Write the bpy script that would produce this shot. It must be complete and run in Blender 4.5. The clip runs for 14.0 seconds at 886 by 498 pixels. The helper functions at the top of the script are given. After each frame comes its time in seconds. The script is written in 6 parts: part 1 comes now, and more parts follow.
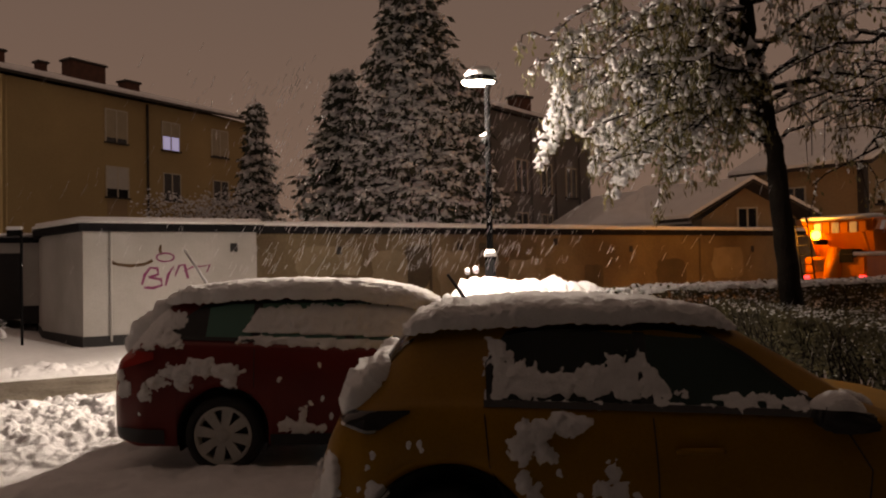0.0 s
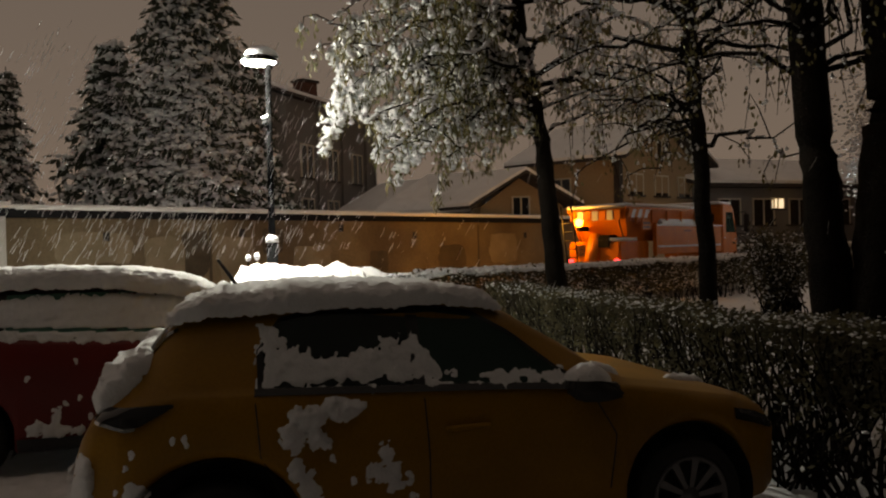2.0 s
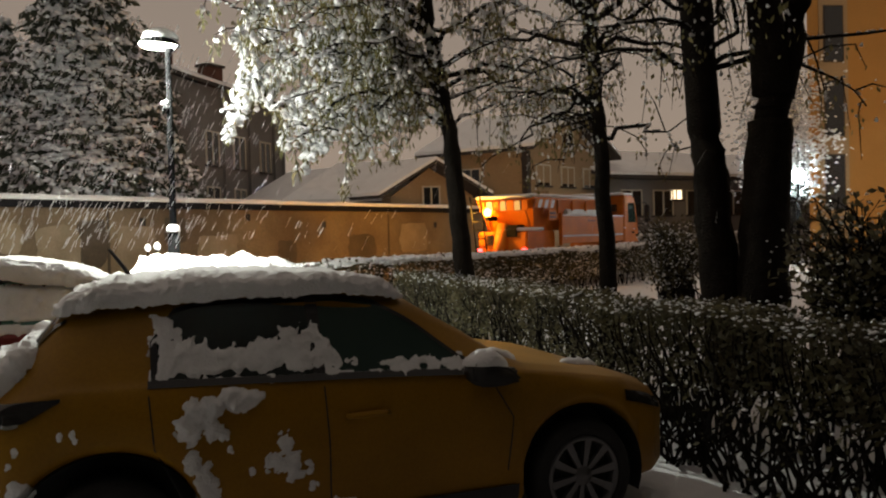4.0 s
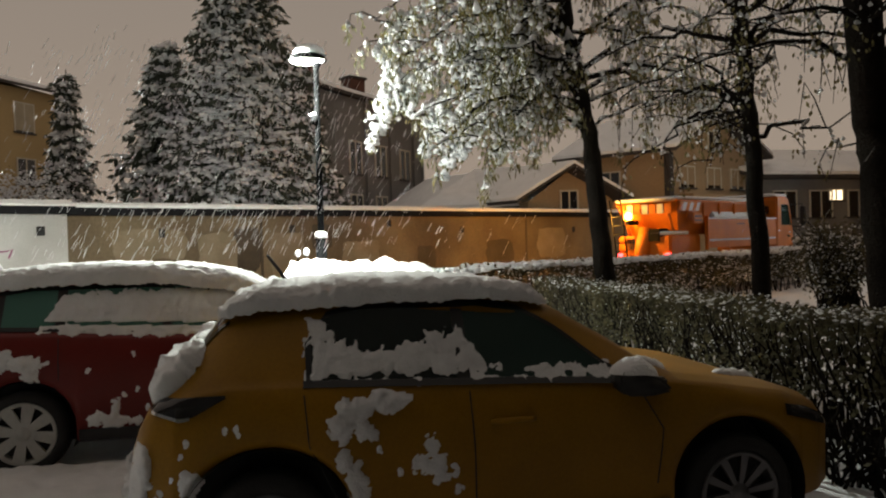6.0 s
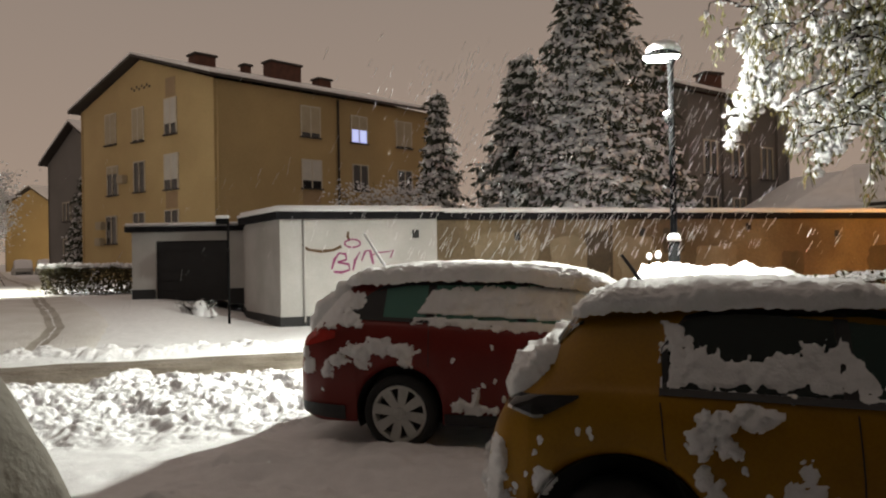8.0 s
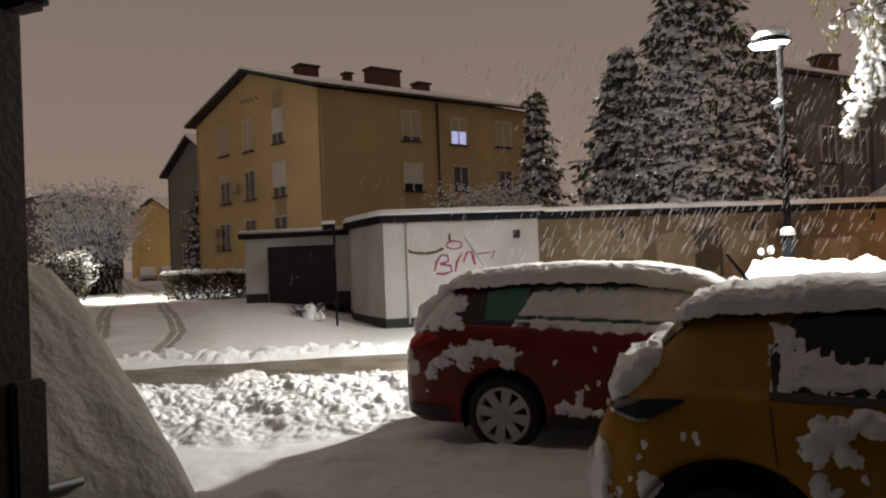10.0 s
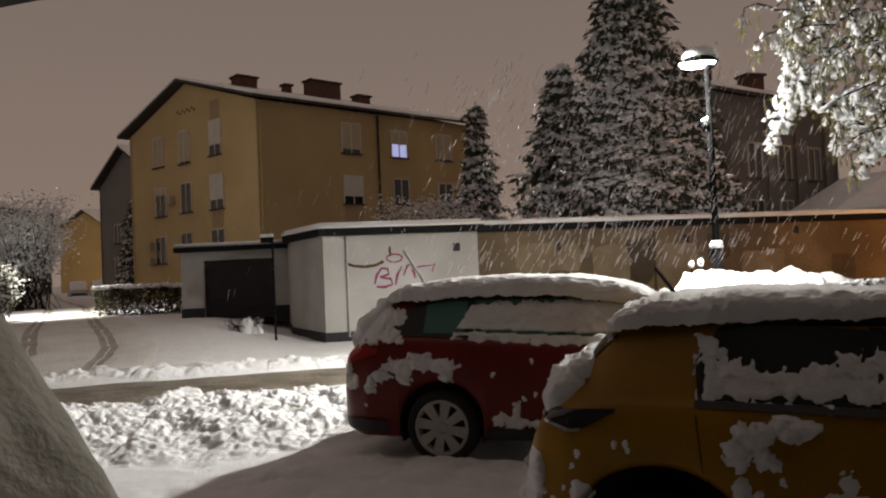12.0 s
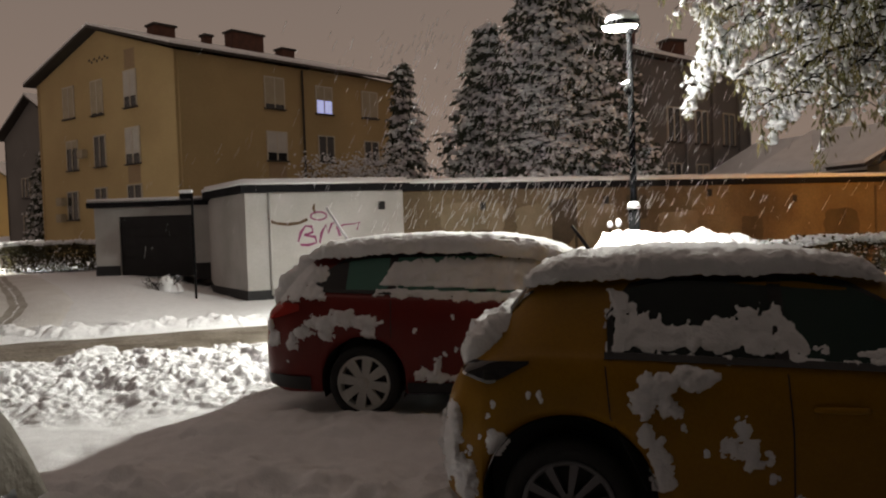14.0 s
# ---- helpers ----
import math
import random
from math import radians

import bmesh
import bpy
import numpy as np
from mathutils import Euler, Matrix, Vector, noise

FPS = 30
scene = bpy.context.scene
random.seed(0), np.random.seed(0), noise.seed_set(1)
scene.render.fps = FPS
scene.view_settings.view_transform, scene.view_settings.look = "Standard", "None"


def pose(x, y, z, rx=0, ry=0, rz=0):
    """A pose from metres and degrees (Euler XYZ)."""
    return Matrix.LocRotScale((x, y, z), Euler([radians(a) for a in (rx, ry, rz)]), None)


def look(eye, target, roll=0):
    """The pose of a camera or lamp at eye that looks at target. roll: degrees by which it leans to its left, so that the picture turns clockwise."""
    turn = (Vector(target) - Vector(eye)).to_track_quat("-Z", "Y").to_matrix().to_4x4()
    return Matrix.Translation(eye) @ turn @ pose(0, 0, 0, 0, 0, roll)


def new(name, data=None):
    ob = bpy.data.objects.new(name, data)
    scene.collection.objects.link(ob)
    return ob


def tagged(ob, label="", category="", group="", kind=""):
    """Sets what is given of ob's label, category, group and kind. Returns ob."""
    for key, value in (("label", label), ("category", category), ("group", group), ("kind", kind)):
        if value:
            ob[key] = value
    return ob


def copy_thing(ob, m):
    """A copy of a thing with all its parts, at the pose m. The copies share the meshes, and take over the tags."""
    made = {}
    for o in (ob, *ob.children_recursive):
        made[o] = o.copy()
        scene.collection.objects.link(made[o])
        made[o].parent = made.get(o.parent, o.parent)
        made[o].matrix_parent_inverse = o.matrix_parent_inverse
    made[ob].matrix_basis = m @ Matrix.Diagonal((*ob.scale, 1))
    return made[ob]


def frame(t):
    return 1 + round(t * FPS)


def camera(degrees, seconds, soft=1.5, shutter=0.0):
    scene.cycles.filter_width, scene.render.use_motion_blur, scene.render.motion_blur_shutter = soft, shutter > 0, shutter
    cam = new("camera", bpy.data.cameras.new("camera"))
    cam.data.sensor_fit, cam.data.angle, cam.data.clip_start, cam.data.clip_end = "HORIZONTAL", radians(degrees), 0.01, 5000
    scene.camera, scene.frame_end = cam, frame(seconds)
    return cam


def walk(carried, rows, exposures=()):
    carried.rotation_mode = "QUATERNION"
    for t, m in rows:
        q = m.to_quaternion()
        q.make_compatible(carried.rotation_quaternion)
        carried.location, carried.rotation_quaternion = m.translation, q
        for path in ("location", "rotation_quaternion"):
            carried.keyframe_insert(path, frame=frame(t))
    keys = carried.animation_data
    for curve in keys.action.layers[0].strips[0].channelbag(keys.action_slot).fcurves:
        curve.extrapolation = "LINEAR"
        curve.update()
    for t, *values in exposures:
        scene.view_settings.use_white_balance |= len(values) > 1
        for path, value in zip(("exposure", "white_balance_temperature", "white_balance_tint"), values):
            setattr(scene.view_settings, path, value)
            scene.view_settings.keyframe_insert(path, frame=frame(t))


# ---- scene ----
cam = camera(60.3, 14.0, soft=2.1)
PATH = [
    (0, (0.028, 0.319, 1.702), (-0.004, 2.318, 1.745), -1.1),
    (0.5, (0.042, 0.324, 1.695), (0.138, 2.321, 1.732), -1.2),
    (1, (0.053, 0.332, 1.694), (0.238, 2.324, 1.722), -1.4),
    (1.5, (0.068, 0.317, 1.705), (0.405, 2.289, 1.718), -1.2),
    (2, (0.102, 0.354, 1.688), (0.616, 2.287, 1.684), -1.4),
    (2.5, (0.123, 0.347, 1.682), (0.749, 2.247, 1.659), -1.5),
    (3, (0.141, 0.323, 1.685), (0.848, 2.193, 1.649), -1.5),
    (3.2, (0.143, 0.317, 1.682), (0.878, 2.177, 1.645), -1.4),
    (5.3, (0.153, 0.294, 1.684), (0.841, 2.172, 1.652), -1.8),
    (5.5, (0.14, 0.306, 1.681), (0.739, 2.214, 1.656), -1.8),
    (6, (0.113, 0.322, 1.685), (0.504, 2.284, 1.671), -1.7),
    (6.5, (0.098, 0.344, 1.68), (0.267, 2.337, 1.672), -1.5),
    (7, (0.08, 0.357, 1.676), (0.054, 2.357, 1.677), -1.3),
    (7.5, (0.067, 0.377, 1.678), (-0.169, 2.363, 1.686), -1.0),
    (8, (0.077, 0.443, 1.659), (-0.422, 2.38, 1.678), -1.0),
    (8.5, (0.088, 0.463, 1.657), (-0.601, 2.341, 1.682), -1.6),
    (8.7, (0.081, 0.465, 1.66), (-0.66, 2.323, 1.686), -1.7),
    (10.8, (0.127, 0.371, 1.693), (-0.616, 2.227, 1.718), -2.6),
    (11, (0.126, 0.382, 1.693), (-0.586, 2.25, 1.72), -2.6),
    (11.5, (0.124, 0.375, 1.695), (-0.517, 2.269, 1.734), -2.5),
    (12, (0.149, 0.365, 1.695), (-0.457, 2.27, 1.747), -2.5),
    (12.5, (0.142, 0.342, 1.695), (-0.444, 2.253, 1.756), -2.2),
    (13, (0.144, 0.361, 1.695), (-0.412, 2.281, 1.756), -2.2),
    (13.5, (0.171, 0.341, 1.687), (-0.337, 2.275, 1.718), -2.2),
    (14, (0.182, 0.339, 1.677), (-0.241, 2.292, 1.615), -2.0),
]
EXPOSURES = [(0.0, -0.7, 8200, 21), (0.5, -0.95, 7000, 6), (1.0, -1.0, 7200, 5), (1.5, -0.65, 8100, 8), (2.0, -0.6, 7050, 2), (2.5, -0.18, 6800, 0), (3.0, 0.28, 6700, 0), (5.5, 0.42, 6250, -4), (6.5, 0.45, 6300, -3), (7.5, 0.45, 6400, 0), (8.5, 0.36, 6500, 4), (11.0, -0.14, 6500, 7), (12.5, -0.12, 6500, 7), (14.0, -0.1, 6550, 6)]
walk(cam, [(t, look(eye, target, roll)) for t, eye, target, roll in PATH], EXPOSURES)

# ---- sky, street light ----
world = bpy.data.worlds.new("night_sky")
scene.world = world
world.use_nodes = True
wn, wl = world.node_tree.nodes, world.node_tree.links
bg = wn["Background"]
wtc, wsep, wramp = wn.new("ShaderNodeTexCoord"), wn.new("ShaderNodeSeparateXYZ"), wn.new("ShaderNodeValToRGB")
wl.new(wtc.outputs["Generated"], wsep.inputs[0])
wl.new(wsep.outputs["Z"], wramp.inputs[0])
wl.new(wramp.outputs[0], bg.inputs[0])
wramp.color_ramp.elements[0].color = (0.285, 0.205, 0.165, 1)
wramp.color_ramp.elements[1].color = (0.214, 0.163, 0.141, 1)
wramp.color_ramp.elements[1].position = 0.36
zenith = wramp.color_ramp.elements.new(1.0)
zenith.color = (0.262, 0.20, 0.173, 1)
bg.inputs[1].default_value = 1.0


def lamp(name, kind, place, power, colour, size=0.3, target=None, spot=None):
    data = bpy.data.lights.new(name, kind)
    data.energy, data.color = power, colour
    if kind == "AREA":
        data.shape, data.size = "DISK", size
    else:
        data.shadow_soft_size = size
    if kind == "SPOT":
        data.spot_size, data.spot_blend = radians(spot), 1.0
    ob = new(name, data)
    ob.matrix_world = look(place, target) if target else Matrix.Translation(place)
    return ob


lamp("street_light", "SPOT", (0.14, 12.66, 4.64), 5000, (1.0, 0.97, 0.9), 0.16, (-1.9, 11.6, 0.0), 152)
lamp("street_light_bowl", "POINT", (0.12, 12.66, 4.58), 500, (1.0, 0.97, 0.92), 0.14)
lamp("side_street_light", "SPOT", (-23.1, 22.2, 5.2), 7600, (1.0, 0.96, 0.88), 0.12, (-24.2, 23.8, 0.0), 118)
lamp("far_warm_street_light", "POINT", (-79.0, 90.5, 4.0), 600, (1.0, 0.72, 0.42), 0.3)
lamp("far_street_light", "POINT", (25.91, 24.75, 3.6), 1150, (0.82, 0.91, 1.0), 0.25)
# unseen orange fill, added to brighten the tower's facade
lamp("facade_fill", "POINT", (30.0, 17.0, 6.0), 620, (1.0, 0.55, 0.2), 0.3)


# ---- materials ----
def mat(name, colour, rough=0.7, var=0.25, scale=3.0, fine=40.0, bump=0.2, metal=0.0, coat=0.0, second=None, depth=0.02, spec=0.5):
    """A surface with broad stains, fine grain and relief."""
    m = bpy.data.materials.new(name)
    m.use_nodes = True
    n, l = m.node_tree.nodes, m.node_tree.links
    b = n["Principled BSDF"]
    tc = n.new("ShaderNodeTexCoord")
    big, small = n.new("ShaderNodeTexNoise"), n.new("ShaderNodeTexNoise")
    big.inputs["Scale"].default_value, small.inputs["Scale"].default_value = scale, fine
    big.inputs["Detail"].default_value = 6
    small.inputs["Detail"].default_value = 4
    for t in (big, small):
        l.new(tc.outputs["Object"], t.inputs["Vector"])
    ramp = n.new("ShaderNodeValToRGB")
    c2 = second or tuple(c * (1 - var) for c in colour)
    ramp.color_ramp.elements[0].position, ramp.color_ramp.elements[1].position = 0.35, 0.65
    ramp.color_ramp.elements[0].color, ramp.color_ramp.elements[1].color = (*c2, 1), (*colour, 1)
    l.new(big.outputs["Fac"], ramp.inputs[0])
    mix = n.new("ShaderNodeMix")
    mix.data_type, mix.blend_type = "RGBA", "MULTIPLY"
    mix.inputs["Factor"].default_value = min(1.0, var * 1.5)
    l.new(ramp.outputs[0], mix.inputs["A"])
    l.new(small.outputs["Fac"], mix.inputs["B"])
    gain = n.new("ShaderNodeBrightContrast")
    gain.inputs["Bright"].default_value = 0.0
    l.new(mix.outputs["Result"], gain.inputs[0])
    l.new(gain.outputs[0], b.inputs["Base Color"])
    b.inputs["Roughness"].default_value, b.inputs["Metallic"].default_value = rough, metal
    b.inputs["Coat Weight"].default_value = coat
    b.inputs["Coat Roughness"].default_value = 0.08
    b.inputs["Specular IOR Level"].default_value = spec
    if bump:
        bp = n.new("ShaderNodeBump")
        bp.inputs["Strength"].default_value, bp.inputs["Distance"].default_value = bump, depth
        add = n.new("ShaderNodeMath")
        l.new(big.outputs["Fac"], add.inputs[0])
        l.new(small.outputs["Fac"], add.inputs[1])
        l.new(add.outputs[0], bp.inputs["Height"])
        l.new(bp.outputs[0], b.inputs["Normal"])
    return m


def glow(name, colour, strength):
    m = bpy.data.materials.new(name)
    m.use_nodes = True
    b = m.node_tree.nodes["Principled BSDF"]
    b.inputs["Base Color"].default_value = (*colour, 1)
    b.inputs["Emission Color"].default_value = (*colour, 1)
    b.inputs["Emission Strength"].default_value = strength
    return m


def glassy(name, colour, rough=0.05):
    m = bpy.data.materials.new(name)
    m.use_nodes = True
    b = m.node_tree.nodes["Principled BSDF"]
    b.inputs["Base Color"].default_value = (*colour, 1)
    b.inputs["Roughness"].default_value = rough
    b.inputs["Specular IOR Level"].default_value = 0.6
    return m


SNOW = mat("snow", (0.86, 0.86, 0.88), 0.75, 0.08, 8.0, 75.0, 0.5, depth=0.018)
# snow darkened and browned: shade beside the porch is put into its colour
SHADED_SNOW = mat("shaded_snow", (0.33, 0.305, 0.262), 0.8, 0.16, 5.0, 24.0, 0.5, second=(0.25, 0.23, 0.19), depth=0.02)
ROOF_SNOW = mat("roof_snow", (0.92, 0.92, 0.93), 0.8, 0.08, 2.0, 25.0, 0.3, depth=0.05)
SLUSH = mat("slush", (0.30, 0.26, 0.21), 0.45, 0.35, 1.6, 14.0, 0.7, second=(0.14, 0.115, 0.085), depth=0.05)
PACKED = mat("packed_snow", (0.80, 0.79, 0.78), 0.6, 0.12, 1.3, 20.0, 0.5, second=(0.68, 0.66, 0.63), depth=0.05)
YELLOW_PAINT = mat("orange_car_paint", (0.36, 0.18, 0.005), 0.42, 0.2, 2.0, 60.0, 0.02, metal=0.0, coat=0.0, spec=0.25)
RED_PAINT = mat("red_car_paint", (0.165, 0.015, 0.011), 0.35, 0.15, 2.0, 60.0, 0.02, metal=0.0, coat=0.0, spec=0.3)
GREY_PAINT = mat("grey_car_paint", (0.10, 0.10, 0.11), 0.35, 0.15, 2.0, 60.0, 0.02, metal=0.3, coat=0.5)
TRUCK_PAINT = mat("truck_orange_paint", (0.60, 0.165, 0.010), 0.5, 0.25, 1.5, 30.0, 0.1, spec=0.2)
BLACK = mat("black_plastic", (0.018, 0.018, 0.02), 0.55, 0.2, 8.0, 80.0, 0.1)
RUBBER = mat("tyre_rubber", (0.02, 0.02, 0.021), 0.85, 0.25, 10.0, 90.0, 0.3)
ALLOY = mat("silver_alloy", (0.16, 0.16, 0.17), 0.35, 0.1, 8.0, 60.0, 0.03, metal=0.7)
COVER = mat("wheel_cover_plastic", (0.52, 0.52, 0.5), 0.45, 0.15, 8.0, 60.0, 0.05)
CHROME = mat("chrome_trim", (0.6, 0.6, 0.6), 0.15, 0.05, 8.0, 60.0, 0.0, metal=1.0)
GLASS = glassy("car_glass", (0.012, 0.018, 0.018), 0.06)
GREEN_GLASS = glassy("green_tinted_glass", (0.022, 0.042, 0.037), 0.05)
# teal tint, lightened to stand in for bright snow showing in the glass
TEAL_GLASS = glassy("teal_glass_lightened", (0.08, 0.18, 0.15), 0.05)
RUT = mat("dirty_rut", (0.5, 0.47, 0.42), 0.6, 0.25, 2.0, 20.0, 0.5, second=(0.36, 0.33, 0.28))
TAIL_DARK = glassy("smoked_tail_lens", (0.012, 0.010, 0.012), 0.08)
TAIL_RED = glassy("red_tail_lens", (0.32, 0.015, 0.01), 0.12)
WHITE_WALL = mat("white_render", (0.54, 0.53, 0.51), 0.85, 0.14, 0.9, 30.0, 0.25, second=(0.44, 0.425, 0.40))
OLD_WALL = mat("old_beige_render", (0.27, 0.205, 0.12), 0.9, 0.35, 0.45, 18.0, 0.5, second=(0.145, 0.105, 0.062))
PATCHED = mat("patched_render", (0.34, 0.28, 0.19), 0.9, 0.25, 1.2, 20.0, 0.5, second=(0.25, 0.195, 0.12))
DAMP = mat("damp_stained_render", (0.11, 0.085, 0.055), 0.9, 0.3, 1.5, 20.0, 0.5)
FASCIA = mat("dark_roof_fascia", (0.02, 0.02, 0.023), 0.95, 0.3, 3.0, 40.0, 0.2, spec=0.1)
PLINTH = mat("black_plinth", (0.03, 0.03, 0.032), 0.8, 0.3, 3.0, 40.0, 0.3)
DOOR_DARK = mat("dark_garage_door_paint", (0.022, 0.022, 0.024), 0.6, 0.3, 2.0, 30.0, 0.2)
# one ochre twice: the gable's stronger light is put into the first colour
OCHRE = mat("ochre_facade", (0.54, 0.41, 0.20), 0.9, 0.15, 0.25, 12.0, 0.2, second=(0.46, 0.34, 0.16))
OCHRE_DIM = mat("ochre_facade_dimmed", (0.47, 0.345, 0.165), 0.9, 0.18, 0.22, 12.0, 0.2, second=(0.38, 0.275, 0.13))
GREY_FACADE = mat("grey_facade", (0.21, 0.20, 0.19), 0.9, 0.2, 0.3, 12.0, 0.2)
HOUSE_FRONT = mat("grey_house_render", (0.17, 0.165, 0.15), 0.9, 0.2, 0.3, 12.0, 0.2)
BACK_FACADE = mat("dark_brown_facade", (0.055, 0.045, 0.038), 0.9, 0.2, 0.3, 12.0, 0.2)
BROWN_FACADE = mat("brown_facade", (0.40, 0.285, 0.165), 0.9, 0.2, 0.3, 12.0, 0.2)
ORANGE_FACADE = mat("orange_facade", (0.42, 0.22, 0.06), 0.9, 0.12, 0.3, 12.0, 0.15)
EAVE = mat("dark_eave_boards", (0.045, 0.035, 0.028), 0.75, 0.3, 3.0, 30.0, 0.2)
TILE = mat("chimney_brick", (0.13, 0.055, 0.035), 0.85, 0.3, 3.0, 30.0, 0.4)
BLIND = mat("roller_blind", (0.42, 0.36, 0.25), 0.7, 0.12, 2.0, 30.0, 0.1)
BLIND_WHITE = mat("white_roller_blind", (0.55, 0.53, 0.48), 0.7, 0.1, 2.0, 30.0, 0.1)
FRAME_WHITE = mat("window_frame_paint", (0.55, 0.50, 0.40), 0.6, 0.1, 3.0, 30.0, 0.05)
PANE = glassy("dark_window_pane", (0.015, 0.016, 0.018), 0.05)
LIT_PANE = glow("lit_window_pane", (0.55, 0.58, 1.0), 0.6)
METAL = mat("dark_galvanised_metal", (0.009, 0.009, 0.010), 0.95, 0.25, 4.0, 60.0, 0.1, spec=0.1)
POLE = mat("black_pole_paint", (0.004, 0.004, 0.0045), 0.9, 0.25, 4.0, 60.0, 0.1, spec=0.05)
BARK = mat("bark", (0.02, 0.015, 0.011), 0.95, 0.4, 6.0, 40.0, 0.9, depth=0.05, spec=0.1)
NEEDLES = mat("spruce_needles", (0.10, 0.115, 0.08), 0.8, 0.4, 2.0, 20.0, 0.0)
LEAVES = mat("withered_leaves", (0.28, 0.235, 0.10), 0.8, 0.35, 3.0, 20.0, 0.0, second=(0.15, 0.15, 0.065))
HEDGE_LEAF = mat("hedge_leaves", (0.17, 0.15, 0.075), 0.75, 0.4, 3.0, 20.0, 0.0, second=(0.07, 0.06, 0.034))


def thin(m, share):
    """Lets light through, as a leaf does."""
    n, l = m.node_tree.nodes, m.node_tree.links
    b, out = n["Principled BSDF"], n["Material Output"]
    t, mix = n.new("ShaderNodeBsdfTranslucent"), n.new("ShaderNodeMixShader")
    l.new(b.inputs["Base Color"].links[0].from_socket, t.inputs["Color"])
    mix.inputs[0].default_value = share
    l.new(b.outputs[0], mix.inputs[1])
    l.new(t.outputs[0], mix.inputs[2])
    l.new(mix.outputs[0], out.inputs["Surface"])


for leafy in (LEAVES, HEDGE_LEAF, NEEDLES):
    thin(leafy, 0.45)
GRAFFITI = mat("purple_graffiti_paint", (0.30, 0.05, 0.16), 0.7, 0.2, 4.0, 30.0, 0.0)
RUST = mat("rust_brown_stain", (0.16, 0.09, 0.04), 0.9, 0.4, 6.0, 30.0, 0.2)
LED = glow("lamp_lens", (1.0, 0.97, 0.9), 30.0)
BEACON = glow("orange_beacon", (1.0, 0.42, 0.05), 22.0)
FARLIGHT = glow("far_white_light", (0.85, 0.93, 1.0), 18.0)
WARM_PANE = glow("warm_lit_pane", (1.0, 0.75, 0.5), 1.6)
RED_LAMP = glow("red_rear_lamp", (1.0, 0.05, 0.06), 6.0)


# ---- mesh helpers ----
def finish(bm, name, material, parent=None, smooth=False):
    bmesh.ops.recalc_face_normals(bm, faces=bm.faces)
    me = bpy.data.meshes.new(name)
    bm.to_mesh(me)
    bm.free()
    for m in (material if isinstance(material, (list, tuple)) else [material]):
        me.materials.append(m)
    if smooth:
        for p in me.polygons:
            p.use_smooth = True
    ob = new(name, me)
    if parent:
        ob.parent = parent
    return ob


def part(name, bm, material, parent, label="", smooth=False):
    ob = finish(bm, name, material, parent, smooth)
    return tagged(ob, label) if label else ob


def thing(name, label, category, m=None, group="", kind=""):
    ob = new(name)
    ob.empty_display_size = 0.1
    if m is not None:
        ob.matrix_world = m
    return tagged(ob, label, category, group, kind)


def raw(name, verts, faces, material, parent=None, label="", smooth=False):
    me = bpy.data.meshes.new(name)
    me.from_pydata([tuple(v) for v in verts], [], faces)
    me.materials.append(material)
    if smooth:
        for p in me.polygons:
            p.use_smooth = True
    ob = new(name, me)
    if parent:
        ob.parent = parent
    return tagged(ob, label) if label else ob


def box(bm, x0, x1, y0, y1, z0, z1, bevel=0.0, m=None):
    mid = Matrix.Translation(((x0 + x1) / 2, (y0 + y1) / 2, (z0 + z1) / 2)) @ Matrix.Diagonal((abs(x1 - x0), abs(y1 - y0), abs(z1 - z0), 1))
    geo = bmesh.ops.create_cube(bm, size=1, matrix=(m @ mid) if m is not None else mid)
    if bevel:
        edges = list({e for v in geo["verts"] for e in v.link_edges})
        bmesh.ops.bevel(bm, geom=edges, offset=bevel, segments=2, affect="EDGES", clamp_overlap=True)
    return bm


def boxm(x0, x1, y0, y1, z0, z1, bevel=0.0, m=None):
    return box(bmesh.new(), x0, x1, y0, y1, z0, z1, bevel, m)


def prism(points, z0, z1):
    """Walls over a plan outline, closed above and below."""
    bm = bmesh.new()
    lo = [bm.verts.new((x, y, z0)) for x, y in points]
    hi = [bm.verts.new((x, y, z1)) for x, y in points]
    bm.faces.new(lo)
    bm.faces.new(hi)
    for i in range(len(points)):
        j = (i + 1) % len(points)
        bm.faces.new((lo[i], lo[j], hi[j], hi[i]))
    return bm


def tube_data(pts, radii, sides=7):
    verts, faces = [], []
    for i, p in enumerate(pts):
        p = Vector(p)
        d = (Vector(pts[min(i + 1, len(pts) - 1)]) - Vector(pts[max(i - 1, 0)])).normalized()
        a = d.orthogonal().normalized() if abs(d.z) < 0.99 else Vector((1, 0, 0))
        if abs(d.z) < 0.99:
            a = d.cross(Vector((0, 0, 1))).normalized()
        b = d.cross(a)
        for k in range(sides):
            w = 2 * math.pi * k / sides
            verts.append(p + (a * math.cos(w) + b * math.sin(w)) * radii[i])
    for i in range(len(pts) - 1):
        for k in range(sides):
            j = (k + 1) % sides
            faces.append((i * sides + k, i * sides + j, (i + 1) * sides + j, (i + 1) * sides + k))
    faces.append(tuple(range(sides))[::-1])
    faces.append(tuple((len(pts) - 1) * sides + k for k in range(sides)))
    return verts, faces


def tube(name, pts, radii, material, parent=None, sides=8, label=""):
    v, f = tube_data(pts, radii, sides)
    return raw(name, v, f, material, parent, label, True)


def lathe(profile, segments=28):
    """Profile of (radius, along y); turned about the y axis."""
    verts, faces = [], []
    for k in range(segments):
        w = 2 * math.pi * k / segments
        for r, y in profile:
            verts.append((r * math.cos(w), y, r * math.sin(w)))
    n = len(profile)
    for k in range(segments):
        j = (k + 1) % segments
        for i in range(n - 1):
            faces.append((k * n + i, j * n + i, j * n + i + 1, k * n + i + 1))
    return verts, faces


